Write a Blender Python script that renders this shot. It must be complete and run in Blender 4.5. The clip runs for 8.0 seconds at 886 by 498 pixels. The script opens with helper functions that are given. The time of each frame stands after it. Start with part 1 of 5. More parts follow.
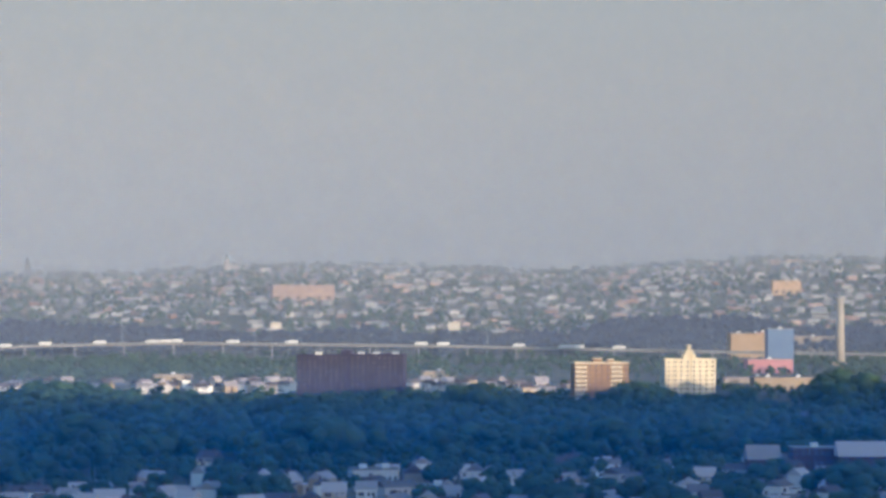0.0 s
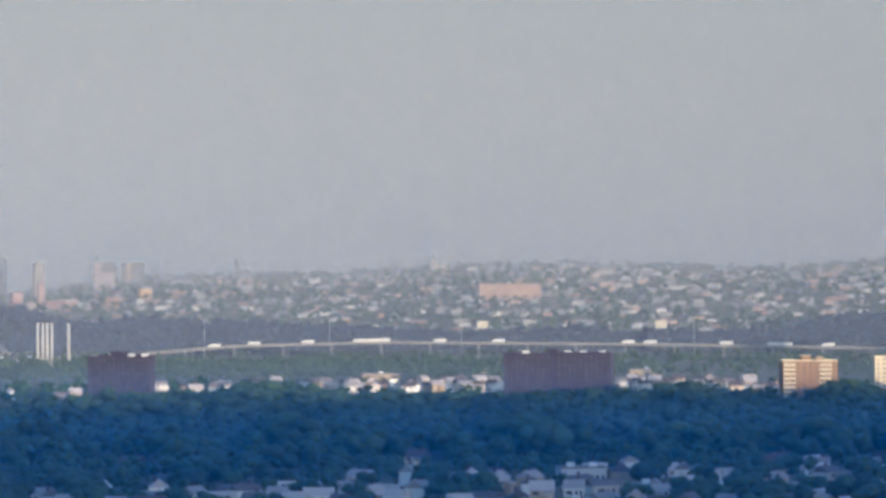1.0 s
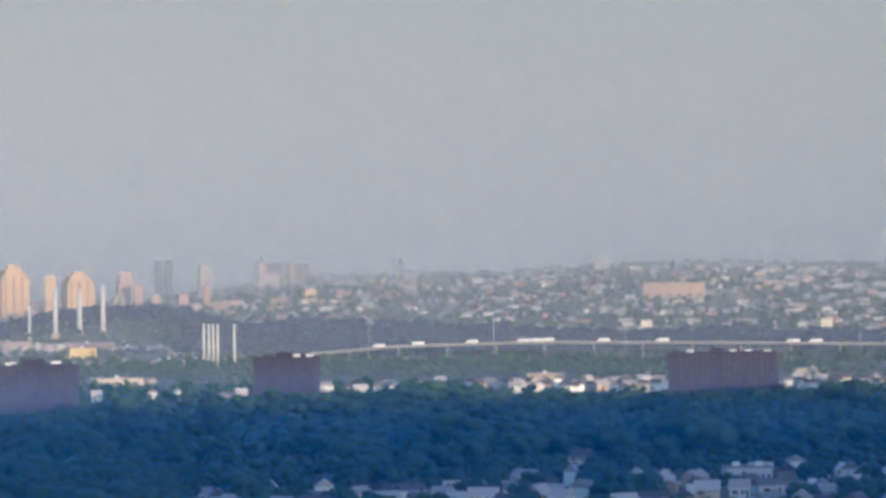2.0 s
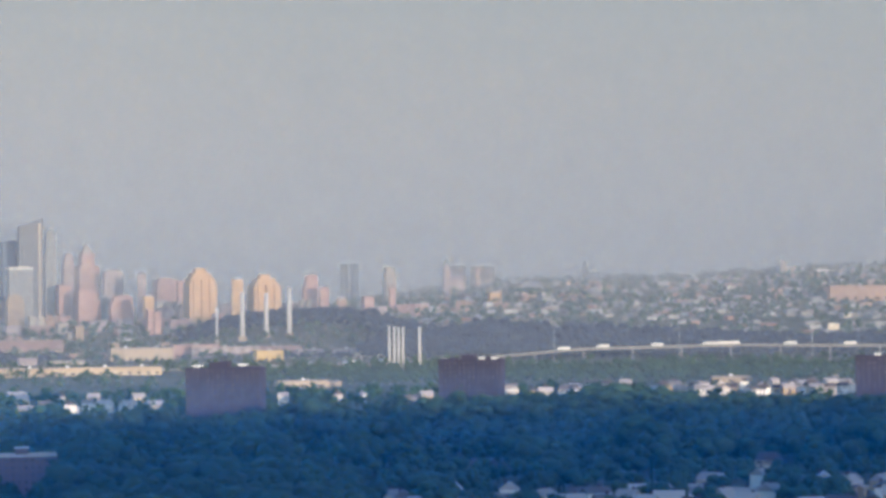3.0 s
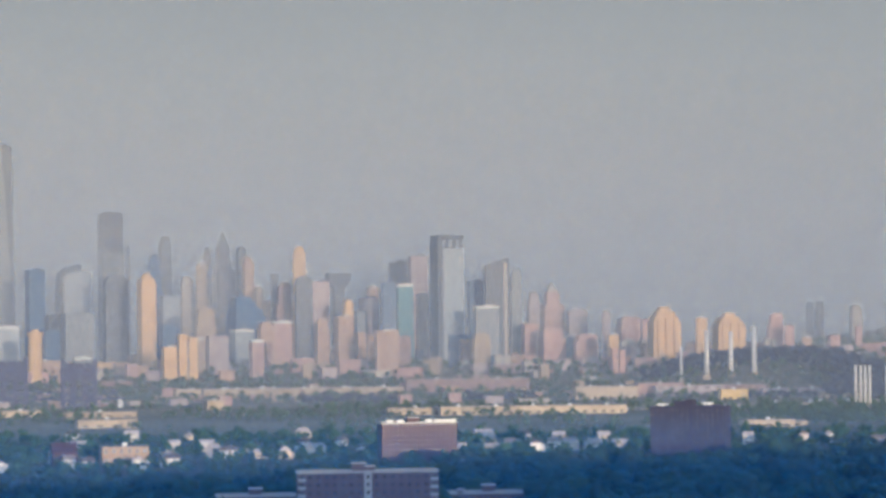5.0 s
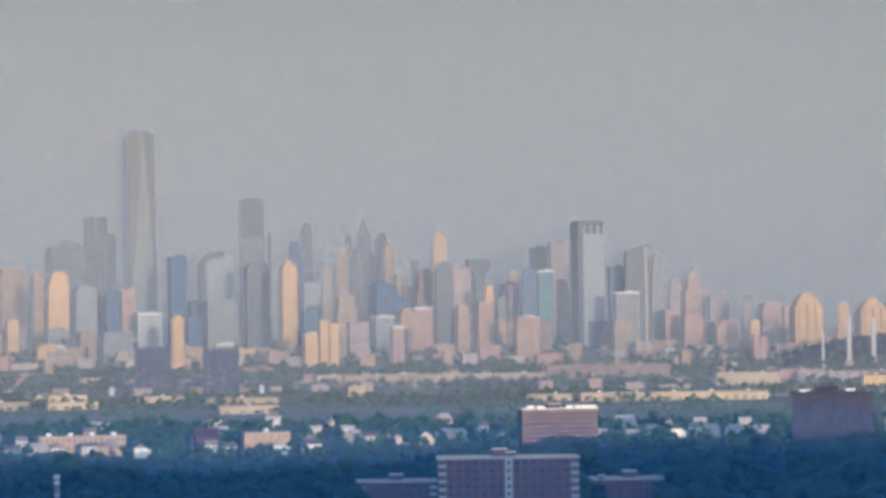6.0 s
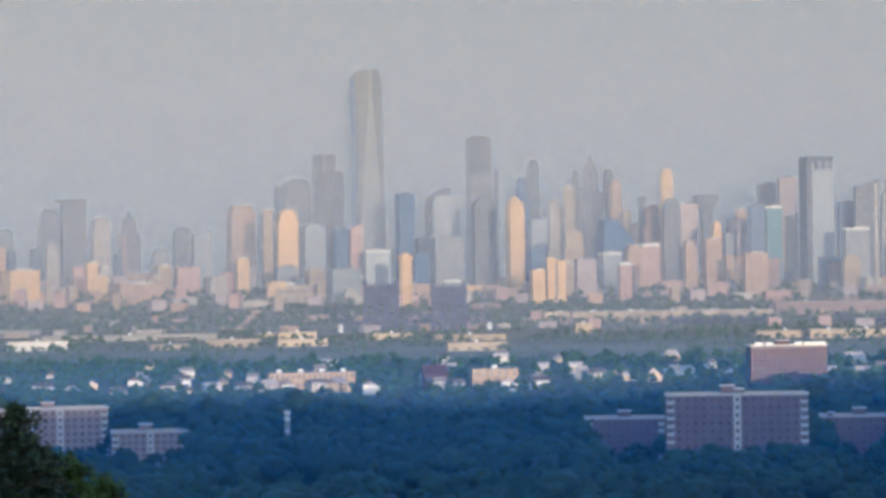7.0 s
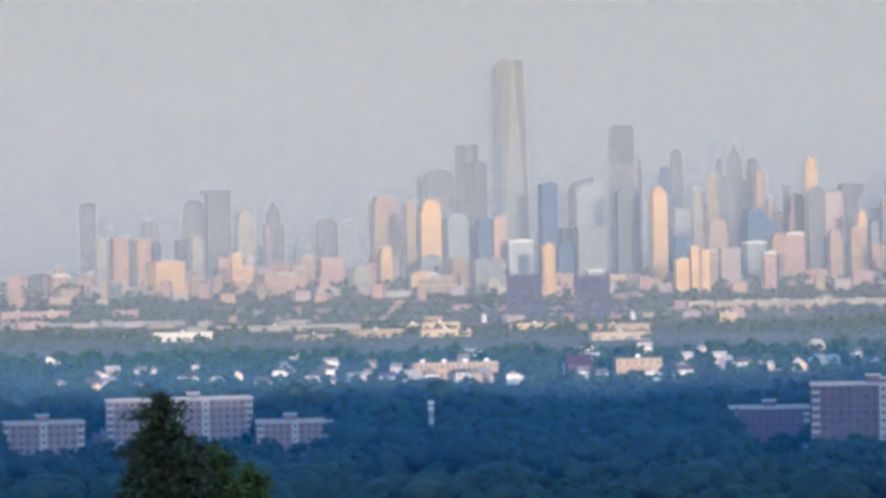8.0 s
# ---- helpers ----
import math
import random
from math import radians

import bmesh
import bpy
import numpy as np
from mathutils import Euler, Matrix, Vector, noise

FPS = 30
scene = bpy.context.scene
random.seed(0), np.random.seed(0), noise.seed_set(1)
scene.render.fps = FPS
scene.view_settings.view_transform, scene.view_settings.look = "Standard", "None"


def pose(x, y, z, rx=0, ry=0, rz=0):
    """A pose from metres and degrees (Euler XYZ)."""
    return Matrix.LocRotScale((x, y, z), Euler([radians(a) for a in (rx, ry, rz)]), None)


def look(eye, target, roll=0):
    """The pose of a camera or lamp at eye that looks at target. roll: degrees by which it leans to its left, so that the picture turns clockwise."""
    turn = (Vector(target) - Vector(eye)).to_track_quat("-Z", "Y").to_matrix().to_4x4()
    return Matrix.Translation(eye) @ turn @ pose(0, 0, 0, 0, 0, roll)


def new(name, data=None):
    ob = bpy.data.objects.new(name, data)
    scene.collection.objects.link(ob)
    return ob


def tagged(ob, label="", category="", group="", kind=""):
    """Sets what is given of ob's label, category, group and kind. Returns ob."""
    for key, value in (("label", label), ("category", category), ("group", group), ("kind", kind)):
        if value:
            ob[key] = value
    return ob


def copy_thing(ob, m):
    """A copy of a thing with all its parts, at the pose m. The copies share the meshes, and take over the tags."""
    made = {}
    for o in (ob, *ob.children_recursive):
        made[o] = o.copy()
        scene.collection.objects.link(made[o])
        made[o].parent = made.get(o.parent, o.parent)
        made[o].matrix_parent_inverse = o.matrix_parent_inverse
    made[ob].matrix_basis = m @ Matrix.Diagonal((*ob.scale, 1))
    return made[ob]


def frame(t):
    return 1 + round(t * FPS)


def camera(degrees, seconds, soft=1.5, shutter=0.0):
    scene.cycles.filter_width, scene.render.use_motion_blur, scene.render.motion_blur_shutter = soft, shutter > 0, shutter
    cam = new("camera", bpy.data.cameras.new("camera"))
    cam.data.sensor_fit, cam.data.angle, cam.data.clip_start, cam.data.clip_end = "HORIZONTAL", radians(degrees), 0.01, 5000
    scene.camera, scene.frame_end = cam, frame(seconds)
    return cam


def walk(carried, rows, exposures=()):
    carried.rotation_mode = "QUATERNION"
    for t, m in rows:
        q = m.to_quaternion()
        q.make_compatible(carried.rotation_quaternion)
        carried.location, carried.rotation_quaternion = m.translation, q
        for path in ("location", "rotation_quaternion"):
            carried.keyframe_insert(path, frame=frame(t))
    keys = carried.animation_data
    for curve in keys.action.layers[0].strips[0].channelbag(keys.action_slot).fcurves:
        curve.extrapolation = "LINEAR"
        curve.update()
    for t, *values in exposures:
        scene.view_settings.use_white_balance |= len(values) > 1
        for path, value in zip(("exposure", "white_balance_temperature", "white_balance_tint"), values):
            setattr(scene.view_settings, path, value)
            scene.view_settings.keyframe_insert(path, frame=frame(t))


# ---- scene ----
EYE = 80.0
EXPOSURE, KELVIN = 1.0, 4920
cam = camera(18.0, 8.0, soft=3.4)
# seconds, yaw to the left, pitch, roll: the eye stays at one spot on the ridge and turns
ROWS = [
    (0.0, -0.000, 0.000, -0.001),
    (0.5, 2.101, -0.024, -0.038),
    (1.0, 4.220, -0.017, -0.328),
    (1.2, 4.965, -0.026, -0.423),
    (2.3, 8.555, 0.034, -0.531),
    (2.5, 9.272, 0.054, -0.463),
    (3.0, 11.351, 0.098, -0.617),
    (3.5, 13.656, 0.309, -0.748),
    (4.0, 16.201, 0.658, -0.792),
    (4.5, 18.777, 0.927, -0.846),
    (4.7, 19.757, 0.939, -0.691),
    (5.8, 22.920, 0.916, -0.688),
    (6.0, 23.704, 0.728, -0.636),
    (6.5, 26.022, 0.153, -0.846),
    (7.0, 28.369, -0.509, -0.780),
    (7.5, 29.713, -0.714, -0.608),
    (8.0, 31.301, -0.673, -0.989),
]


def aim(yaw, pitch, roll):
    return Matrix.Translation((0, 0, EYE)) @ pose(0, 0, 0, 0, 0, yaw) @ pose(0, 0, 0, 90 + pitch, 0, 0) @ pose(0, 0, 0, 0, 0, roll)


walk(cam, [(t, aim(yaw, pitch + 0.83, roll)) for t, yaw, pitch, roll in ROWS],
     [(t, stops + EXPOSURE, KELVIN, 10) for t, stops in ((0.0, 0.06), (1.0, 0.07), (2.5, 0.03), (3.5, -0.04), (4.5, -0.22), (6.0, -0.21), (6.5, -0.20), (7.0, -0.05), (7.5, 0.11), (8.0, 0.18))])

# ---- light ----
SUN_HEADING, SUN_UP = 38.0, 3.45         # heading from -y towards +x, degrees over the horizon
world = bpy.data.worlds.new("evening_sky")
scene.world = world
world.use_nodes = True
wn = world.node_tree
sky = wn.nodes.new("ShaderNodeTexSky")
sky.sky_type, sky.sun_disc = "NISHITA", False
sky.sun_elevation, sky.sun_rotation = radians(SUN_UP + 3), radians(180 - SUN_HEADING)
sky.air_density, sky.dust_density, sky.ozone_density = 1.2, 1.1, 2.0
wn.nodes["Background"].inputs["Strength"].default_value = 0.15
wn.links.new(sky.outputs[0], wn.nodes["Background"].inputs["Color"])
sun_data = bpy.data.lights.new("sun", "SUN")
sun_data.energy, sun_data.angle, sun_data.color = 2.55, radians(0.6), (1.0, 0.67, 0.34)
sun = new("sun", sun_data)
toward_sun = Vector((math.sin(radians(SUN_HEADING)) * math.cos(radians(SUN_UP)), -math.cos(radians(SUN_HEADING)) * math.cos(radians(SUN_UP)), math.sin(radians(SUN_UP))))
sun.matrix_world = look(toward_sun * 600 + Vector((0, 0, 200)), Vector((0, 0, 200)))


# ---- materials ----
def ramp_mix(nt, fac, a, b):
    mix = nt.nodes.new("ShaderNodeMix")
    mix.data_type = "RGBA"
    if isinstance(fac, float):
        mix.inputs[0].default_value = fac
    else:
        nt.links.new(fac, mix.inputs[0])
    for i, c in ((6, a), (7, b)):
        if isinstance(c, tuple):
            mix.inputs[i].default_value = (*c, 1)
        else:
            nt.links.new(c, mix.inputs[i])
    return mix.outputs[2]


def calc(nt, op, a, b=0.0, c=0.0):
    node = nt.nodes.new("ShaderNodeMath")
    node.operation = op
    for i, v in enumerate((a, b, c)):
        if isinstance(v, (int, float)):
            node.inputs[i].default_value = v
        else:
            nt.links.new(v, node.inputs[i])
    return node.outputs[0]


def grain(nt, scale, detail=3.0, coords="Object"):
    tc = nt.nodes.new("ShaderNodeTexCoord")
    n = nt.nodes.new("ShaderNodeTexNoise")
    n.inputs["Scale"].default_value, n.inputs["Detail"].default_value = scale, detail
    nt.links.new(tc.outputs[coords], n.inputs["Vector"])
    return n.outputs["Fac"]


def rough_mat(name, dark, light, scale=0.3, rough=0.85, fine=3.0, metal=0.0, per_object=0.0, per_island=0.0):
    """A weathered surface: two scales of mottling between two colours."""
    m = bpy.data.materials.new(name)
    m.use_nodes = True
    nt = m.node_tree
    bsdf = nt.nodes["Principled BSDF"]
    big, small = grain(nt, scale), grain(nt, fine, 4.0)
    fac = calc(nt, "ADD", calc(nt, "MULTIPLY", big, 0.65), calc(nt, "MULTIPLY", small, 0.35))
    fac = calc(nt, "MULTIPLY_ADD", fac, 2.2, -0.6)
    if per_object:
        info = nt.nodes.new("ShaderNodeObjectInfo")
        fac = calc(nt, "ADD", fac, calc(nt, "MULTIPLY_ADD", info.outputs["Random"], 2 * per_object, -per_object))
    if per_island:
        geo = nt.nodes.new("ShaderNodeNewGeometry")
        fac = calc(nt, "ADD", fac, calc(nt, "MULTIPLY_ADD", geo.outputs["Random Per Island"], 2 * per_island, -per_island))
    clamp = nt.nodes.new("ShaderNodeClamp")
    nt.links.new(fac, clamp.inputs[0])
    nt.links.new(ramp_mix(nt, clamp.outputs[0], dark, light), bsdf.inputs["Base Color"])
    bsdf.inputs["Roughness"].default_value, bsdf.inputs["Metallic"].default_value = rough, metal
    bump = nt.nodes.new("ShaderNodeBump")
    bump.inputs["Strength"].default_value = 0.3
    nt.links.new(small, bump.inputs["Height"])
    nt.links.new(bump.outputs[0], bsdf.inputs["Normal"])
    return m


def facade_mat(name, wall, glass, floor=3.6, bay=3.0, up=0.5, wide=0.6, rough=0.8, glass_rough=0.5):
    """Rows of windows too small to pick apart from the ridge: glass set between wall bands, at true storey height."""
    m = bpy.data.materials.new(name)
    m.use_nodes = True
    nt = m.node_tree
    bsdf = nt.nodes["Principled BSDF"]
    tc = nt.nodes.new("ShaderNodeTexCoord")
    sep = nt.nodes.new("ShaderNodeSeparateXYZ")
    nt.links.new(tc.outputs["Object"], sep.inputs[0])
    zf = calc(nt, "FRACT", calc(nt, "DIVIDE", sep.outputs["Z"], floor))
    xf = calc(nt, "FRACT", calc(nt, "DIVIDE", calc(nt, "ADD", sep.outputs["X"], sep.outputs["Y"]), bay))
    win = calc(nt, "MULTIPLY", calc(nt, "LESS_THAN", zf, up), calc(nt, "LESS_THAN", xf, wide))
    geo = nt.nodes.new("ShaderNodeNewGeometry")
    nz = nt.nodes.new("ShaderNodeSeparateXYZ")
    nt.links.new(geo.outputs["Normal"], nz.inputs[0])
    win = calc(nt, "MULTIPLY", win, calc(nt, "LESS_THAN", nz.outputs["Z"], 0.6))
    mott = calc(nt, "MULTIPLY_ADD", grain(nt, 0.05, 4.0), 1.6, -0.3)
    clamp = nt.nodes.new("ShaderNodeClamp")
    nt.links.new(mott, clamp.inputs[0])
    wall_c = ramp_mix(nt, clamp.outputs[0], tuple(0.68 * c for c in wall), tuple(min(0.9, 1.04 * c) for c in wall))
    glass_c = ramp_mix(nt, grain(nt, 0.4, 2.0), tuple(0.7 * c for c in glass), tuple(1.3 * c for c in glass))
    nt.links.new(ramp_mix(nt, win, wall_c, glass_c), bsdf.inputs["Base Color"])
    nt.links.new(calc(nt, "MULTIPLY_ADD", win, glass_rough - rough, rough), bsdf.inputs["Roughness"])
    bsdf.inputs["Specular IOR Level"].default_value = 0.3
    return m


def haze_sheet_mat(name, reach, share, tint, low, high):
    """A tinted see-through sheet that imitates evening haze: lets most light through and scatters the rest."""
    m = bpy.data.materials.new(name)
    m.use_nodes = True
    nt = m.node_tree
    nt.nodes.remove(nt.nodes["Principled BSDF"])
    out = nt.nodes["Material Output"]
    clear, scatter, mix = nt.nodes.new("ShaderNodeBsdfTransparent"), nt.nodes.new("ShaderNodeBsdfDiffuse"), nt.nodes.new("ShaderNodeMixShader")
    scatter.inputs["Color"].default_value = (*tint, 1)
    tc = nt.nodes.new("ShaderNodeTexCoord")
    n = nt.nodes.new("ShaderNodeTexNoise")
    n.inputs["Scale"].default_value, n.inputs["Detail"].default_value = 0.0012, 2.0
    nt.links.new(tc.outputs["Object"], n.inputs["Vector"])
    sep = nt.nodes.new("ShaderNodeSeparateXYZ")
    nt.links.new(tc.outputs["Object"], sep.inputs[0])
    thin = nt.nodes.new("ShaderNodeMapRange")           # the sheet thins with height
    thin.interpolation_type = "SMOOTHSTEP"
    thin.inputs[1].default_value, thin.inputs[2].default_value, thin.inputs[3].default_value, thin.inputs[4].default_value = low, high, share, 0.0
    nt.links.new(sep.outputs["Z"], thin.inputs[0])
    side = nt.nodes.new("ShaderNodeMapRange")           # and is slightly denser on the left
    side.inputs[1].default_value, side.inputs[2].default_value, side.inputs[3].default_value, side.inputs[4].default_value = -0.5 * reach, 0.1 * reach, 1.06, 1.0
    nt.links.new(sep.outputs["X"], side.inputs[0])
    low_fade = nt.nodes.new("ShaderNodeMapRange")      # the nearest sheet fades low down, so close trees stay clear from the eye
    low_fade.interpolation_type = "SMOOTHSTEP"
    low_fade.inputs[1].default_value, low_fade.inputs[2].default_value, low_fade.inputs[3].default_value, low_fade.inputs[4].default_value = 12, 40, 0.35, 1.0
    nt.links.new(sep.outputs["Z"], low_fade.inputs[0])
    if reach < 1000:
        thin_here = calc(nt, "MULTIPLY", thin.outputs[0], low_fade.outputs[0])
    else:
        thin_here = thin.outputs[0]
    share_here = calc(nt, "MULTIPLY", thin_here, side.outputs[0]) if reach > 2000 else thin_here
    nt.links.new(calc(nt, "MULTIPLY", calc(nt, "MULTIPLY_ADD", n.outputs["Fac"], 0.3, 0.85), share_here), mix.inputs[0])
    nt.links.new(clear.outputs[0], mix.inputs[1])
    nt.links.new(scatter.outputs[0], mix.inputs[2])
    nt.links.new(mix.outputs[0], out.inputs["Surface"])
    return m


def backdrop_mat():
    m = bpy.data.materials.new("evening_sky_backdrop")
    m.use_nodes = True
    nt = m.node_tree
    nt.nodes.remove(nt.nodes["Principled BSDF"])
    glow = nt.nodes.new("ShaderNodeEmission")
    tc = nt.nodes.new("ShaderNodeTexCoord")
    sep = nt.nodes.new("ShaderNodeSeparateXYZ")
    nt.links.new(tc.outputs["Object"], sep.inputs[0])
    up = nt.nodes.new("ShaderNodeMapRange")
    up.inputs[1].default_value, up.inputs[2].default_value = 80, 560
    nt.links.new(sep.outputs["Z"], up.inputs[0])
    soft_cloud = ramp_mix(nt, calc(nt, "MULTIPLY", grain(nt, 0.0015, 2.0), 0.5), SKY_HIGH, SKY_PINK)
    nt.links.new(ramp_mix(nt, up.outputs[0], SKY_LOW, soft_cloud), glow.inputs["Color"])
    glow.inputs["Strength"].default_value = 1.0
    nt.links.new(glow.outputs[0], nt.nodes["Material Output"].inputs["Surface"])
    return m


# tinted sheets that imitate haze: distance, share scattered near the ground, tint, height where it begins to thin,
# height where it ends
HAZE_SHEETS = [(700, 0.21, (0.04, 0.28, 0.97), 43, 64), (1300, 0.13, (0.18, 0.38, 0.84), 14, 62), (2400, 0.16, (0.285, 0.355, 0.54), 40, 300), (3345, 0.18, (0.275, 0.355, 0.57), 80, 500),
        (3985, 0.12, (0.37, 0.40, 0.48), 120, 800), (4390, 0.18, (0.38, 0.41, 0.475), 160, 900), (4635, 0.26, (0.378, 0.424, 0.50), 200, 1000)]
SKY_LOW, SKY_HIGH, SKY_PINK = (0.128, 0.118, 0.094), (0.190, 0.179, 0.145), (0.200, 0.179, 0.147)
BACKDROP = backdrop_mat()
LEAVES = rough_mat("leaves", (0.018, 0.042, 0.024), (0.046, 0.092, 0.044), 0.02, 0.75, 0.9, per_island=0.35)
LEAVES_NEAR = rough_mat("near_leaves", (0.020, 0.034, 0.014), (0.058, 0.080, 0.032), 1.2, 0.6, 9.0, per_island=0.5)
LEAVES_BUSH = rough_mat("bush_leaves", (0.05, 0.09, 0.012), (0.12, 0.17, 0.03), 1.2, 0.6, 9.0, per_island=0.5)
BARK = rough_mat("bark", (0.04, 0.03, 0.022), (0.10, 0.08, 0.06), 1.0, 0.95, 12.0)
# leaf colour darkened and blued to imitate shade and haze
LEAVES_SHADE_BLUE = rough_mat("shade_blue_leaves", (0.005, 0.012, 0.036), (0.012, 0.024, 0.060), 0.02, 0.8, 0.9, per_island=0.3)
GRASS = rough_mat("valley_ground", (0.04, 0.055, 0.03), (0.20, 0.175, 0.12), 0.006, 0.95, 0.08)
# shade on the far blocks is mixed into this brick as dark purple
BRICK = rough_mat("shade_tinted_brick", (0.042, 0.040, 0.082), (0.066, 0.061, 0.115), 0.08, 0.9, 1.2)
BRICK_PALE = rough_mat("pale_mauve_brick", (0.27, 0.225, 0.225), (0.38, 0.32, 0.32), 0.08, 0.9, 1.2)
BRICK_MAUVE = rough_mat("weathered_mauve_brick", (0.16, 0.125, 0.135), (0.24, 0.19, 0.20), 0.08, 0.9, 1.2)
BRICK_RED = rough_mat("red_brick", (0.062, 0.026, 0.034), (0.10, 0.046, 0.056), 0.08, 0.9, 1.2)
BRICK_TAN = rough_mat("tan_brick", (0.34, 0.24, 0.15), (0.45, 0.33, 0.22), 0.08, 0.9, 1.2)
BRICK_BROWN = rough_mat("brown_brick", (0.22, 0.135, 0.085), (0.31, 0.20, 0.13), 0.08, 0.9, 1.2)
STACK_GREY = rough_mat("weathered_stack_concrete", (0.36, 0.32, 0.27), (0.50, 0.45, 0.38), 0.1, 0.9, 1.0)
CREAM = rough_mat("cream_concrete", (0.60, 0.52, 0.38), (0.74, 0.66, 0.50), 0.1, 0.85, 1.5)
CONCRETE = rough_mat("pale_concrete", (0.50, 0.49, 0.47), (0.66, 0.64, 0.61), 0.1, 0.85, 1.5)
ASPHALT = rough_mat("asphalt", (0.04, 0.04, 0.042), (0.07, 0.07, 0.072), 0.1, 0.9, 2.0)
ROOFING = rough_mat("weathered_flat_roofing", (0.16, 0.15, 0.14), (0.34, 0.31, 0.28), 0.05, 0.9, 1.2, per_object=0.5)
ROADWAY = rough_mat("road_concrete", (0.20, 0.20, 0.20), (0.32, 0.31, 0.30), 0.05, 0.9, 1.5)
# the purple dark of a shaded lattice is put into the steel colour
STEEL = rough_mat("shade_purple_steel", (0.030, 0.032, 0.085), (0.055, 0.055, 0.13), 0.2, 0.9, 2.0)
GALV = rough_mat("galvanised_steel", (0.40, 0.41, 0.42), (0.55, 0.56, 0.57), 0.3, 0.5, 3.0, 0.6)
SIDING = rough_mat("painted_siding", (0.54, 0.48, 0.43), (0.90, 0.87, 0.82), 0.02, 0.7, 2.5, per_object=0.8)
SIDING_TAN = rough_mat("tan_siding", (0.40, 0.29, 0.18), (0.78, 0.62, 0.43), 0.02, 0.75, 2.5, per_object=0.8)
SHINGLE = rough_mat("roof_shingle", (0.12, 0.10, 0.10), (0.52, 0.46, 0.44), 0.03, 0.9, 2.5, per_object=0.8)
WHITE = rough_mat("white_paint", (0.70, 0.69, 0.66), (0.84, 0.83, 0.80), 0.3, 0.6, 3.0)
# greyed so that the far windows stay faint against the walls
FLAT_GLASS = rough_mat("low_contrast_window_glass", (0.045, 0.045, 0.06), (0.12, 0.11, 0.125), 0.6, 0.35, 2.0, per_object=0.6)
DARK_GLASS = rough_mat("dark_window_glass", (0.02, 0.024, 0.03), (0.05, 0.055, 0.065), 0.4, 0.12, 2.0)
OCHRE = rough_mat("ochre_metal", (0.62, 0.40, 0.10), (0.78, 0.55, 0.18), 0.1, 0.6, 1.0)
SHED = rough_mat("warehouse_panels", (0.26, 0.20, 0.14), (0.50, 0.40, 0.28), 0.03, 0.7, 0.6, per_object=0.5)
BLUE_SHED = rough_mat("blue_cladding", (0.10, 0.16, 0.30), (0.15, 0.24, 0.42), 0.05, 0.6, 1.0)
PINK_SHED = rough_mat("pink_render", (0.50, 0.20, 0.22), (0.62, 0.30, 0.31), 0.05, 0.8, 1.0)
FACADES = {
    "gold": facade_mat("golden_masonry_facade", (0.72, 0.48, 0.25), (0.34, 0.23, 0.14), 3.2, 2.6, 0.4, 0.45),
    "tan": facade_mat("tan_masonry_facade", (0.42, 0.33, 0.24), (0.20, 0.17, 0.15), 3.2, 2.6, 0.45, 0.5),
    "peach": facade_mat("peach_masonry_facade", (0.48, 0.33, 0.24), (0.26, 0.18, 0.15), 3.2, 2.6, 0.45, 0.5),
    "pink": facade_mat("pink_brick_facade", (0.52, 0.34, 0.30), (0.30, 0.21, 0.20), 3.2, 2.6, 0.45, 0.5),
    "brick": facade_mat("brick_facade", (0.29, 0.20, 0.19), (0.13, 0.11, 0.12), 3.2, 2.6, 0.45, 0.5),
    "mauve": facade_mat("mauve_stone_facade", (0.45, 0.37, 0.37), (0.26, 0.23, 0.25), 3.5, 2.8, 0.5, 0.5),
    "pale": facade_mat("pale_stone_facade", (0.46, 0.41, 0.35), (0.28, 0.27, 0.27), 3.5, 2.8, 0.45, 0.5),
    "grey": facade_mat("grey_curtain_wall", (0.28, 0.30, 0.33), (0.17, 0.20, 0.23), 3.9, 1.8, 0.65, 0.8, 0.6),
    "dark": facade_mat("dark_curtain_wall", (0.12, 0.14, 0.18), (0.08, 0.10, 0.14), 3.9, 1.8, 0.65, 0.8, 0.5),
    "blue": facade_mat("blue_curtain_wall", (0.07, 0.13, 0.25), (0.05, 0.11, 0.22), 3.9, 1.8, 0.7, 0.85, 0.5),
    "teal": facade_mat("teal_curtain_wall", (0.07, 0.20, 0.26), (0.05, 0.17, 0.24), 3.9, 1.8, 0.7, 0.85, 0.5),
    "glass": facade_mat("silver_glass_curtain_wall", (0.34, 0.37, 0.42), (0.26, 0.31, 0.36), 3.9, 1.8, 0.75, 0.85, 0.5, 0.4),
}
LOOKS = {"gold": "sunlit golden stone", "tan": "tan masonry", "peach": "peach stone", "pink": "pinkish brick", "brick": "brown-red brick", "mauve": "hazy mauve stone",
         "pale": "pale limestone", "grey": "grey glass", "dark": "dark glass", "blue": "blue glass", "teal": "teal green glass", "glass": "silvery glass"}


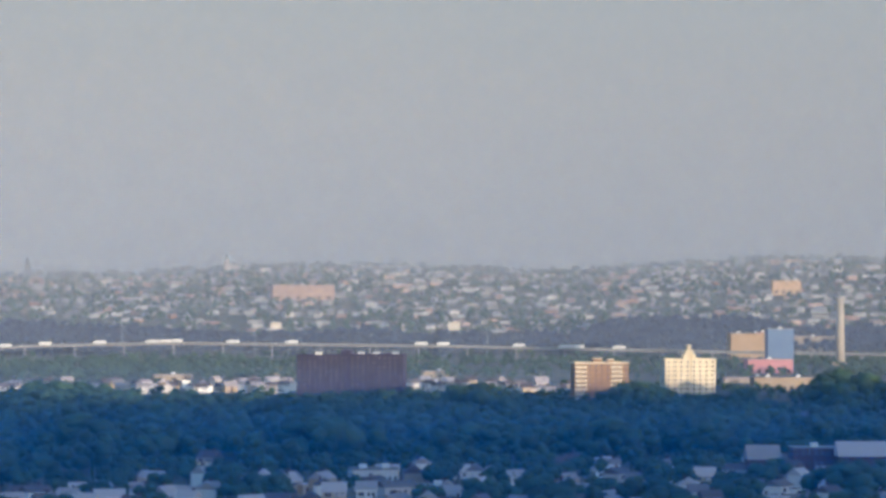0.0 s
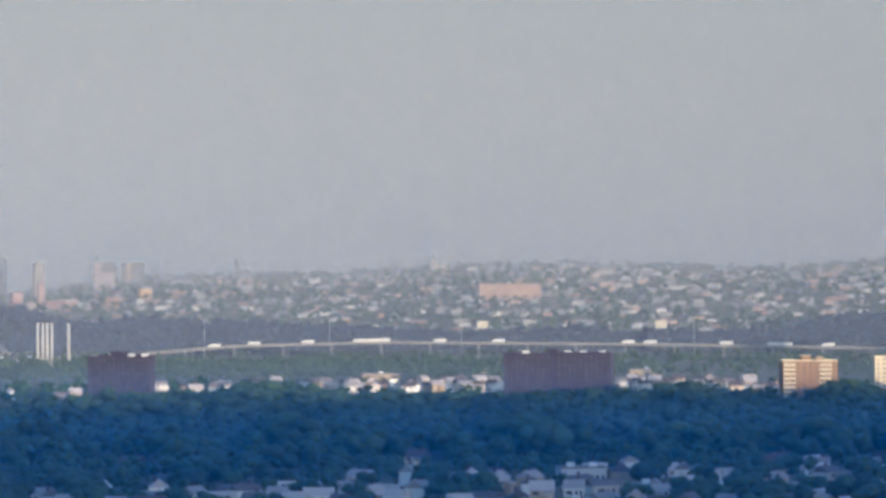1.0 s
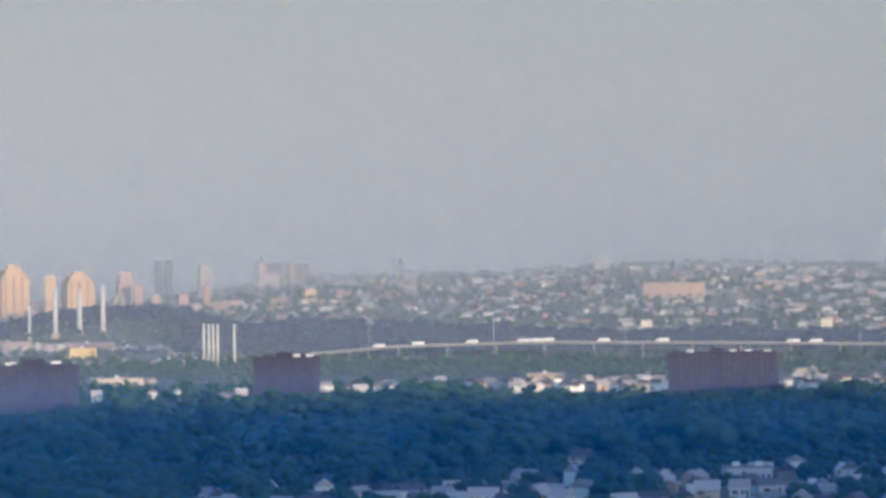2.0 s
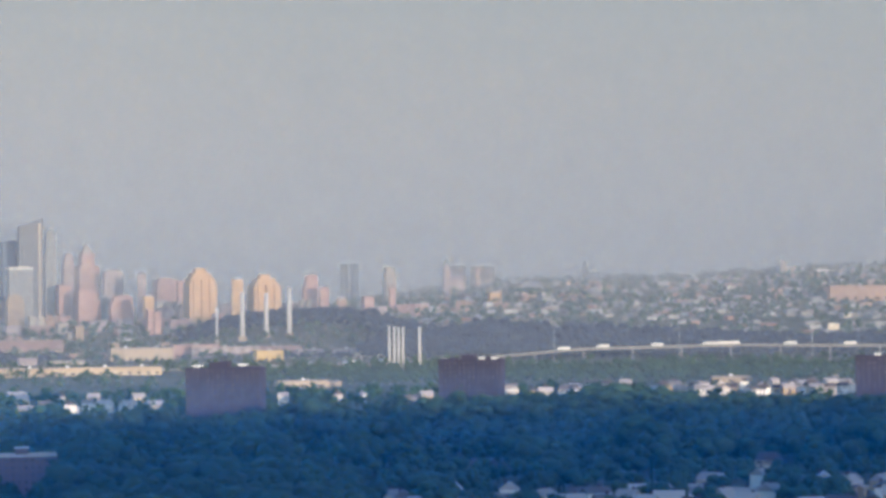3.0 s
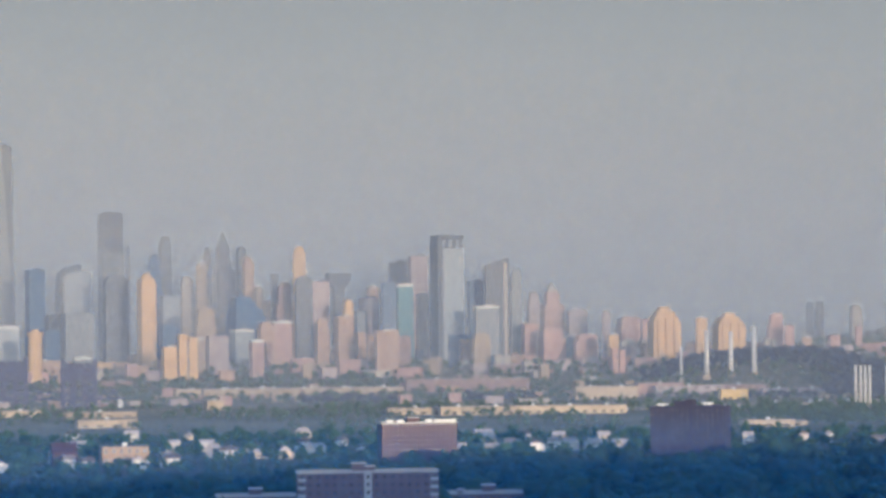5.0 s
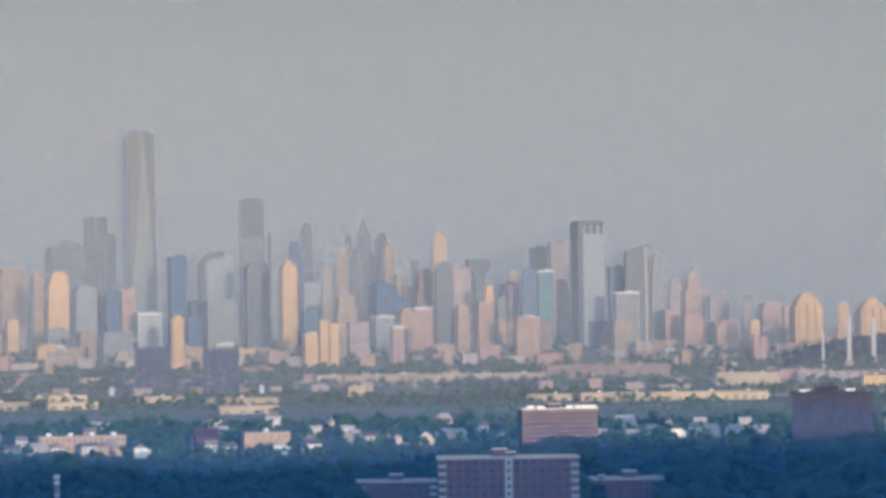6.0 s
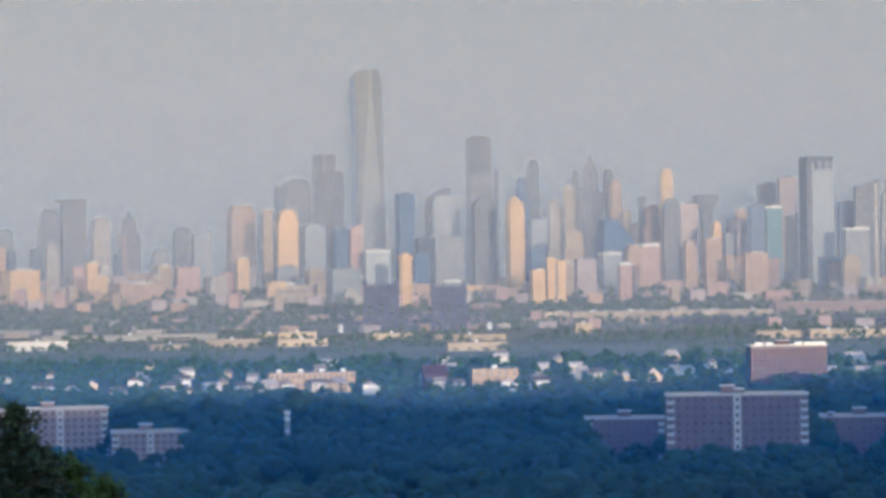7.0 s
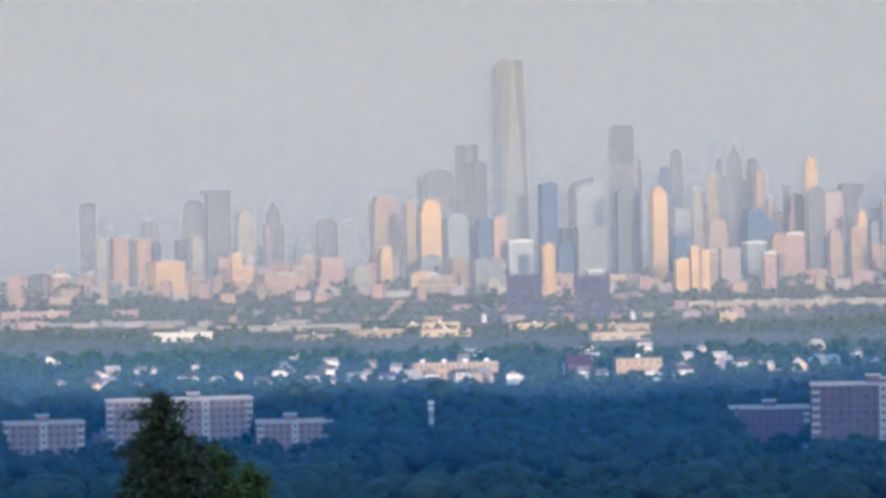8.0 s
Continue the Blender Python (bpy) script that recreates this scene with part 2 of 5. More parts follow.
# ---- building blocks ----
class Soup:
    """Corners and faces gathered into one mesh."""

    def __init__(self):
        self.v, self.f = [], []

    def prism(self, low, high):
        """Two rings of corners, joined, with closed ends."""
        n, k = len(low), len(self.v)
        self.v += [tuple(c) for c in low] + [tuple(c) for c in high]
        self.f += [(k + i, k + (i + 1) % n, k + n + (i + 1) % n, k + n + i) for i in range(n)]
        self.f += [tuple(k + i for i in reversed(range(n))), tuple(k + n + i for i in range(n))]
        return self

    def box(self, x, y, z0, w, d, h, taper=1.0, turn=0.0):
        c, s = math.cos(radians(turn)), math.sin(radians(turn))
        def ring(q, z):
            return [(x + c * a * q - s * b * q, y + s * a * q + c * b * q, z) for a, b in ((-w / 2, -d / 2), (w / 2, -d / 2), (w / 2, d / 2), (-w / 2, d / 2))]
        return self.prism(ring(1, z0), ring(taper, z0 + h))

    def tube(self, x, y, z0, r0, r1, h, n=12, squash=1.0):
        def ring(r, z):
            return [(x + r * math.cos(2 * math.pi * i / n), y + squash * r * math.sin(2 * math.pi * i / n), z) for i in range(n)]
        return self.prism(ring(r0, z0), ring(max(r1, 0.02), z0 + h))

    def beam(self, a, b, r):
        a, b = Vector(a), Vector(b)
        q = (b - a).to_track_quat("Z", "Y")
        def ring(at):
            return [at + q @ Vector((r * i, r * j, 0)) for i, j in ((-1, -1), (1, -1), (1, 1), (-1, 1))]
        return self.prism(ring(a), ring(b))

    def gable(self, x, y, z0, w, d, h, over=0.4):
        """A pitched roof, ridge along x."""
        a, b = w / 2 + over, d / 2 + over
        k = len(self.v)
        self.v += [(x - a, y - b, z0), (x + a, y - b, z0), (x + a, y + b, z0), (x - a, y + b, z0), (x - a, y, z0 + h), (x + a, y, z0 + h)]
        self.f += [(k, k + 1, k + 5, k + 4), (k + 2, k + 3, k + 4, k + 5), (k, k + 4, k + 3), (k + 1, k + 2, k + 5), (k + 3, k + 2, k + 1, k)]
        return self

    def mesh(self, name, material, smooth=False):
        me = bpy.data.meshes.new(name)
        me.from_pydata(self.v, [], self.f)
        me.materials.append(material)
        if smooth:
            me.shade_smooth()
        return me


def part(name, shape, material, parent, label="", smooth=False):
    ob = new(name, shape.mesh(name, material, smooth) if isinstance(shape, Soup) else shape)
    ob.parent = parent
    return tagged(ob, label) if label else ob


def place(az, d):
    return -d * math.sin(radians(az)), d * math.cos(radians(az))


def thing(name, az, d, turn, label, category, group="", z=0.0):
    """An empty at the foot of a thing that stands az degrees to the left, d metres away; turn 0 faces the ridge."""
    ob = new(name)
    x, y = place(az, d)
    ob.matrix_basis = pose(x, y, z, 0, 0, az + turn)
    return tagged(ob, label, category, group)


def smooth_step(a, b, v):
    q = min(1.0, max(0.0, (v - a) / (b - a)))
    return q * q * (3 - 2 * q)


def far_hill(az, d):
    """Height of the built-up hill on the far side of the plain."""
    side = 1 - smooth_step(9, 17, az)
    top = 113 + 12 * (1 - smooth_step(-8, -2, az)) + 4 * math.sin(az * 0.7) - 18 * smooth_step(3, 12, az)
    knoll = 34 * math.exp(-((az - 14.4) / 1.9) ** 4 - ((d - 3850) / 150) ** 2)
    return knoll + side * top * smooth_step(3350, 4850, d) + (1 - side) * (24 * smooth_step(3500, 4250, d) + 13 * smooth_step(3860, 4080, d))


def ground_height(x, y):
    d = math.hypot(x, y)
    az = math.degrees(math.atan2(-x, y))
    ahead = y * math.cos(radians(34)) - x * math.sin(radians(34))      # square to the ridge's line
    slope = 78.4 * (1 - min(1.0, max(0.0, ahead) / 450)) ** 1.6
    along = x * math.cos(radians(34)) + y * math.sin(radians(34))
    # unseen crest behind the eye, its height and dips set to shape the shadow
    ridge = (SHADE_RIDGE - 3 * smooth_step(1120, 1300, along) - 8 * (1 - smooth_step(300, 520, along))) * (1 - smooth_step(-260, -20, ahead))
    h = max(slope + ridge, 0)
    if ahead > 0:
        h += far_hill(az, d)
    return h + 0.8 * noise.noise((x * 0.01, y * 0.01, 0))


SHADE_RIDGE = 41.5


# ---- ground, sky and haze sheets ----
def make_ground():
    rings = [3, 20, 50, 90, 140, 200, 280, 380, 500, 650, 850, 1100, 1400, 1700, 2000, 2300, 2600, 2900, 3200, 3400, 3600, 3800, 4000, 4200, 4400, 4600, 4750, 4880, 4930]
    n = 180
    s = Soup()
    s.v.append((0, 0, ground_height(0, 0)))
    for r in rings:
        for i in range(n):
            x, y = r * math.sin(2 * math.pi * i / n), r * math.cos(2 * math.pi * i / n)
            s.v.append((x, y, ground_height(x, y)))
    s.f += [(0, 1 + (i + 1) % n, 1 + i) for i in range(n)]
    for k in range(len(rings) - 1):
        a, b = 1 + k * n, 1 + (k + 1) * n
        s.f += [(a + i, a + (i + 1) % n, b + (i + 1) % n, b + i) for i in range(n)]
    return tagged(new("ground", s.mesh("ground", GRASS, True)), "wide green valley floor rising to a ridge", "ground", kind="structure")


def arc_sheet(name, d, z0, z1, a0, a1, material, label, category):
    s, n = Soup(), 48
    for i in range(n + 1):
        x, y = place(a0 + (a1 - a0) * i / n, d)
        s.v += [(x, y, z0), (x, y, z1)]
    s.f += [(2 * i, 2 * i + 1, 2 * i + 3, 2 * i + 2) for i in range(n)]
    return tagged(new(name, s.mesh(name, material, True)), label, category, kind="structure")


make_ground()
arc_sheet("backdrop", 4935, -40, 1700, -35, 75, BACKDROP, "pale grey hazy evening sky behind the city", "sky")
# upright tinted sheets added across the valley in place of hazy air
for d, share, tint, low, high in HAZE_SHEETS:
    arc_sheet("haze", d, -5, high, -32, 72, haze_sheet_mat("haze_sheet", d, share, tint, low, high), "bluish see-through sheet standing in for evening haze over the valley", "haze")


# ---- trees ----
def ball(level):
    bm = bmesh.new()
    bmesh.ops.create_icosphere(bm, subdivisions=level, radius=1.0)
    v = np.array([x.co[:] for x in bm.verts])
    f = np.array([[x.index for x in p.verts] for p in bm.faces])
    bm.free()
    return v, f


BALLS = {1: ball(1), 2: ball(2)}
rng = np.random.default_rng(7)


def crown_shape(clumps, level, spread=1.0, tall=1.0, sprays=30):
    """A broad crown: uneven clumps round a core, unit height and about unit width, foot at zero."""
    bv, bf = BALLS[level]
    vs, fs, k = [], [], 0
    for i in range(clumps):
        a = rng.uniform(0, 2 * math.pi)
        up = 0.42 + 0.46 * (i + 0.5) / clumps
        out = 0.36 * spread * math.sqrt(max(0.05, 1 - ((up - 0.5) / 0.5) ** 2)) * rng.uniform(0.5, 1.1)
        r = rng.uniform(0.15, 0.26) * (1.1 - 0.4 * (up - 0.4))
        v = bv * (r * rng.uniform(0.62, 1.28, (len(bv), 1))) * np.array([1, 1, 0.85 * tall]) + np.array([out * math.cos(a), out * math.sin(a), up])
        vs.append(v), fs.append(bf + k)
        k += len(bv)
        m = sprays // clumps                             # loose leaf sprays that break the outline
        way = rng.normal(size=(m, 3))
        way /= np.linalg.norm(way, axis=1)[:, None]
        mid = np.array([out * math.cos(a), out * math.sin(a), up]) + way * r * rng.uniform(0.95, 1.4, (m, 1))
        tri = mid[:, None, :] + rng.normal(size=(m, 3, 3)) * 0.035
        vs.append(tri.reshape(-1, 3)), fs.append(np.arange(3 * m).reshape(-1, 3) + k)
        k += 3 * m
    n = 5                                              # trunk, slightly tapered
    ang = 2 * np.pi * np.arange(n) / n
    for z, r in ((-0.1, 0.035), (0.55, 0.015)):
        vs.append(np.stack([r * np.cos(ang), r * np.sin(ang), np.full(n, z)], 1))
    fs.append(np.array([[k + i, k + (i + 1) % n, k + n + i] for i in range(n)] + [[k + (i + 1) % n, k + n + (i + 1) % n, k + n + i] for i in range(n)]))
    return np.concatenate(vs), np.concatenate(fs)


def quick_mesh(name, v, f, material):
    me = bpy.data.meshes.new(name)
    me.vertices.add(len(v)), me.loops.add(f.size), me.polygons.add(len(f))
    me.vertices.foreach_set("co", v.astype(np.float32).ravel())
    me.loops.foreach_set("vertex_index", f.astype(np.int32).ravel())
    me.polygons.foreach_set("loop_start", np.arange(0, f.size, f.shape[1], dtype=np.int32))
    me.update()
    me.validate()
    me.materials.append(material)
    return me


def woods(name, spots, shapes, label, material=None):
    """Many trees that nobody could count: spots are x, y, height, width."""
    vs, fs, k = [], [], 0
    for x, y, h, w in spots:
        v, f = shapes[rng.integers(len(shapes))]
        a = rng.uniform(0, 2 * math.pi)
        c, s = math.cos(a), math.sin(a)
        q = v @ np.array([[c * w, s * w, 0], [-s * w, c * w, 0], [0, 0, h]]) + np.array([x, y, ground_height(x, y) - 0.3])
        vs.append(q), fs.append(f + k)
        k += len(v)
    return tagged(new(name, quick_mesh(name, np.concatenate(vs), np.concatenate(fs), material or LEAVES)), label, "trees", kind="stuff")


def forest_edge(az):
    return float(np.interp(az, (-10, 10, 18, 28, 33, 39), (1860, 1800, 1620, 1390, 1530, 1560)))


def edge_top(az):
    """Height of the tallest crowns along the far edge of the wood, shaped to fit the outline seen by the camera."""
    fitted = float(np.interp(az, (-9, -8.1, -7.5, -7.1, -5.9, -4.8, -3.9, -3.0, -1.5, -0.8, 0, 2.1, 3.5, 5.1, 6.0, 7.0, 8.0, 8.7, 9.1, 10, 11.4, 13.1, 14.2, 15.1, 18.2),
                            (17, 31, 13, 6.5, 16, 12, 21.5, 11, 12.5, 21.5, 17, 15.5, 12.5, 16.5, 13, 22, 26, 20, 16.5, 19, 15.5, 9.5, 15, 11.5, 10)))
    wild = 14.5 + 11 * noise.noise((az * 0.8, 2.0, 4.0)) + 5 * noise.noise((az * 2.1, 7.0, 1.0))
    q = smooth_step(15, 19, az)
    return max(6.0, fitted * (1 - q) + wild * q)


CLEAR = []          # az, half angle, nearest, farthest: sectors free of trees, some reaching forward to keep things in the camera's view


def free(az, d):
    return all(abs(az - a) > w or not (n < d < f) for a, w, n, f in CLEAR)


def scatter(d0, d1, a0, a1, step, keep, h0, h1, size=lambda az, d: 1.0):
    spots, d = [], d0
    while d < d1:
        da = math.degrees(step / d)
        for a in np.arange(a0, a1, da):
            az, dd = a + rng.uniform(-0.45, 0.45) * da, d + rng.uniform(-0.45, 0.45) * step
            if rng.random() < keep(az, dd) and free(az, dd):
                h = rng.uniform(h0, h1) * size(az, dd)
                spots.append((*place(az, dd), h, h * rng.uniform(0.85, 1.3)))
        d += step
    return spots


# ---- apartment blocks in the valley ----
WINDOWS = {}


def window_mesh(w, h):
    key = (round(w, 2), round(h, 2))
    if key not in WINDOWS:
        WINDOWS[key] = Soup().box(0, 0, 0, w, 0.12, h).mesh("window", FLAT_GLASS)
    return WINDOWS[key]


def frame_mesh(w, h):
    key = ("frame", round(w, 2), round(h, 2))
    if key not in WINDOWS:
        s = Soup()
        for x in (-w / 2, w / 2):
            s.box(x, 0, 0, 0.14, 0.2, h)
        s.box(0, 0, -0.12, w + 0.3, 0.26, 0.12).box(0, 0, h, w + 0.14, 0.2, 0.1)
        WINDOWS[key] = s.mesh("window_frame", CONCRETE)
    return WINDOWS[key]


def apartment_block(az, d, w, h, turn, label, wall, band, bays, storeys, depth=16.0, stripe=(), heads=((0.0, 5.0, 3.4),), notch=None, balconies=(), units=()):
    """A slab of flats: walls, parapet band, rooftop houses, rows of windows front and left; stripe: bays clad in pale concrete; balconies: bays with slabs."""
    t = thing("apartment_block", az, d, turn, label, "apartment building", "apartment blocks in the valley")
    CLEAR.append((az, math.degrees((w / 2 + 5) / d), d - depth / 2 - 5, d + depth / 2 + 8))
    part("wall", Soup().box(0, 0, -3, w, depth, h + 3), wall, t)
    p = Soup()
    for y in (-depth / 2, depth / 2):
        p.box(0, y, h, w + 0.6, 0.6, 0.9)
    for x in (-w / 2, w / 2):
        p.box(x, 0, h + 0.003, 0.6, depth - 0.6, 0.9)
    part("parapet", p, band, t)
    part("roof", Soup().box(0, 0, h, w - 0.8, depth - 0.8, 0.25), ASPHALT, t)
    for x, hw, hh in heads:
        head = part("rooftop_house", Soup().box(x * w, 1.0, h + 0.25, hw, 6, hh), wall, t)
        part("cap", Soup().box(x * w, 1.0, h + 0.25 + hh, hw + 0.8, 6.8, 0.5), band, head)
    for x in units:
        part("roof_unit", Soup().box(x * w, -depth * 0.25, h + 0.25, 4.2, 2.4, 2.2), WHITE, t, "white rooftop unit")
    if notch is not None:
        # flat dark strip on the wall imitates the shade of a joint
        part("joint_shade", Soup().box(notch * w, -depth / 2 - 0.05, 0, 0.9, 0.3, h), STEEL, t, "dark strip on the wall standing for a shaded joint")
        part("raised_bay", Soup().box((notch + 0.5) / 2 * w, 0.3, h, (0.5 - notch) * w - 1, depth - 2, 1.6), wall, t)
    pitch, rise = w / bays, h / storeys
    for i in stripe:
        part("stair_bay", Soup().box((i + 0.5) * pitch - w / 2, -depth / 2 - 0.25, -2, pitch * 0.92, 0.7, h + 3), band, t, "pale concrete stair bay")
    for i in range(bays):
        x = (i + 0.5) * pitch - w / 2
        for k in range(storeys):
            z = k * rise + rise * 0.32
            out = 0.62 if i in stripe else 0.03
            if i in balconies:
                b = part("balcony", Soup().box(x, -depth / 2 - 0.7, k * rise, pitch * 0.94, 1.4, 0.25).box(x, -depth / 2 - 1.35, k * rise + 0.25, pitch * 0.94, 0.12, 0.95), band, t)
            ww = pitch * (0.62 if i in balconies else 0.38)
            g = new("window", window_mesh(ww, rise * 0.42))
            g.parent, g.location = t, (x, -depth / 2 - out, z)
            if i in stripe or i in balconies:
                fr = new("window_frame", frame_mesh(ww, rise * 0.42))
                fr.parent = g
    for j in range(2):
        for k in range(storeys):
            g = new("window", window_mesh(1.6, rise * 0.42))
            g.parent, g.location, g.rotation_euler = t, (-w / 2 - 0.03, (j - 0.5) * depth / 2.6, k * rise + rise * 0.32), (0, 0, radians(90))
    return t


apartment_block(1.87, 1880, 73, 35.5, -12, "long brick apartment block above trees, brick coloured dark purple as in shade", BRICK, BRICK, 20, 12, 12, notch=-0.02, heads=((-0.05, 7, 3.2), (0.36, 4, 1.2)), units=(-0.3, 0.1, 0.24, 0.42))
apartment_block(-3.2, 1900, 37, 30, 12, "brown brick apartment block with pale balcony stripes", BRICK_BROWN, CREAM, 9, 10, 15, balconies=(0, 1, 6, 7), heads=((-0.05, 6, 3.0), (0.2, 4, 2.0)))
apartment_block(-5.0, 1960, 36, 31, 14, "sunlit cream concrete apartment tower with rooftop turret", CREAM, CREAM, 8, 10, 16, stripe=(4,), balconies=(1,), heads=((0.02, 9, 3.2), (0.02, 5, 6.0), (0.02, 1.6, 9.5)))
apartment_block(10.79, 1840, 44, 36.2, -24, "brick tower block with rooftop houses, brick coloured dark purple as in shade", BRICK, BRICK, 13, 12, 9, notch=0.12, heads=((-0.05, 9, 3.4), (0.3, 5, 2.0), (-0.3, 4, 1.4)), units=(0.2, 0.4))
apartment_block(15.82, 1760, 51, 34.5, -24, "brick tower block with rooftop houses, brick coloured dark purple as in shade", BRICK, BRICK, 15, 12, 9, notch=0.05, heads=((-0.12, 8, 3.6), (0.0, 5, 4.4), (0.33, 4, 1.4)))
apartment_block(21.4, 1760, 48, 26.5, 10, "red brick apartment block with white rooftop units", BRICK_RED, CONCRETE, 16, 9, 18, heads=((-0.05, 8, 3.0), (0.22, 6, 1.6), (-0.3, 5, 1.2)), units=(-0.38, -0.24, 0.14, 0.26, 0.36, 0.45))
apartment_block(22.43, 1060, 53, 29.5, 3, "long brick apartment slab with pale central stair bay", BRICK_MAUVE, CONCRETE, 17, 10, 14, stripe=(8,), balconies=(0, 16), heads=((-0.06, 5, 3.0), (0.02, 3.5, 1.8)))
apartment_block(24.71, 1150, 32, 16, 3, "low brick apartment slab with pale end bays", BRICK_MAUVE, CONCRETE, 12, 6, 14, balconies=(0, 11), heads=((0.0, 5, 2.6),))
apartment_block(19.95, 1130, 32, 17.3, 3, "low brick apartment slab with pale end bays", BRICK_MAUVE, CONCRETE, 12, 6, 14, balconies=(0, 11), heads=((0.0, 5, 2.8), (-0.35, 2, 1.0)))
apartment_block(36.75, 1200, 62, 20.8, 4, "brick apartment slab with broad pale stair bay", BRICK_PALE, CONCRETE, 20, 7, 14, stripe=(9, 13), balconies=(0, 19), heads=((0.1, 5, 2.4),))
apartment_block(34.41, 1150, 31, 13.3, 3, "low brick apartment slab with pale central bay", BRICK_PALE, CONCRETE, 11, 5, 14, stripe=(5,), balconies=(0, 10), heads=((-0.05, 5, 2.8),))
apartment_block(39.51, 1150, 33, 15, 3, "low brick apartment slab with pale central bay", BRICK_PALE, CONCRETE, 11, 5, 14, stripe=(5,), balconies=(0, 10), heads=((0.0, 5, 2.8),))


# ---- houses ----
def house_model(w, d, h, roof_h, wing, siding):
    t = tagged(new("house"), f"small {'pale' if siding is SIDING else 'tan'} wooden house with a shingle roof among trees", "house", "houses in the valley")
    body = Soup().box(0, 0, -1, w, d, h + 1)
    if wing:
        body.box(w * 0.28, -d * 0.62, -1, w * 0.42, d * 0.4, h * 0.8 + 1)
    k = len(body.v)                                    # gable ends
    body.v += [(-w / 2, -d / 2, h), (-w / 2, d / 2, h), (-w / 2, 0, h + roof_h * 0.9), (w / 2, -d / 2, h), (w / 2, d / 2, h), (w / 2, 0, h + roof_h * 0.9)]
    body.f += [(k, k + 2, k + 1), (k + 3, k + 4, k + 5), (k, k + 3, k + 5, k + 2), (k + 1, k + 2, k + 5, k + 4)]
    part("wall", body, siding, t)
    roof = Soup().gable(0, 0, h, w, d, roof_h)
    if wing:
        roof.box(w * 0.28, -d * 0.62, h * 0.8, w * 0.46, d * 0.44, 0.5, 0.8)
    part("roof", roof, SHINGLE, t)
    part("chimney", Soup().box(w * 0.2, d * 0.2, h, 0.8, 0.8, roof_h + 0.8), BRICK_RED, t)
    part("door", Soup().box(-w * 0.05, -d / 2 - 0.03, 0, 1.0, 0.12, 2.1), BRICK, t)
    for x in (-0.32, -0.18, 0.12, 0.34):
        for z in ((1.0, 3.8) if h > 5 else (1.0,)):
            if wing and x > 0.1 and z < 2:
                continue
            part("window", window_mesh(1.1, 1.4), DARK_GLASS, t).location = (x * w, -d / 2 - 0.03, z)
    return t


HOUSES = [house_model(11, 8, 5.6, 3.0, False, SIDING), house_model(9, 8, 5.4, 3.6, True, SIDING_TAN), house_model(14, 9, 3.4, 2.6, False, SIDING), house_model(10, 8, 6.0, 2.4, True, SIDING), house_model(10, 7, 3.6, 2.8, False, SIDING_TAN), house_model(7.5, 7, 6.2, 3.0, False, SIDING)]
first_use = [True] * len(HOUSES)


def house(az, d, turn):
    k = int(rng.integers(len(HOUSES)))
    x, y = place(az, d)
    m = pose(x, y, ground_height(x, y), 0, 0, az + turn)
    if first_use[k]:
        HOUSES[k].matrix_basis, first_use[k] = m, False
        return HOUSES[k]
    return copy_thing(HOUSES[k], m)


for d, a0, a1, step in ((985, -9, 13.5, 0.8), (1030, -9, 14, 0.75), (1075, -9, 12, 0.75), (1125, -9, 7, 0.8), (1185, -9, 2, 0.85), (1245, -9, -2, 0.9), (1500, -9, -6, 0.8), (1660, -9, -6, 0.8), (900, 15, 39, 5.0), (900, 27, 39, 2.4), (1250, 5, 39, 5.5)):
    for a in np.arange(a0, a1, step):
        az, dd = a + rng.uniform(-0.35, 0.35), d + rng.uniform(-18, 18)
        if free(az, dd) and rng.random() < 0.9:
            house(az, dd, rng.choice((0, 25, -30, 90, 60)))
            CLEAR.append((az, 0.34, dd - 38, dd + 8))
# sunlit streets beyond the wood
for d, a0, a1, step in ((2160, -2.5, 9.5, 0.30), (2220, -3, 10, 0.34), (2290, -2.5, 9, 0.4), (2080, 11.6, 15, 0.5), (1960, 17, 20.6, 0.4), (1900, 22.6, 26, 0.5), (1760, 26, 40, 0.5), (1870, 24, 39, 0.6), (2020, 22, 39, 0.9), (2100, 17, 22, 0.7), (2250, 20, 40, 1.2)):
    for a in np.arange(a0, a1, step):
        az, dd = a + rng.uniform(-0.15, 0.15), d + rng.uniform(-22, 22)
        if rng.random() < (0.9 if a < 11 else 0.66):
            house(az, dd, rng.choice((0, 15, 40, 90, -10)))
            CLEAR.append((az, 0.2, dd - (110 if a < 11 else 48), dd + 6))


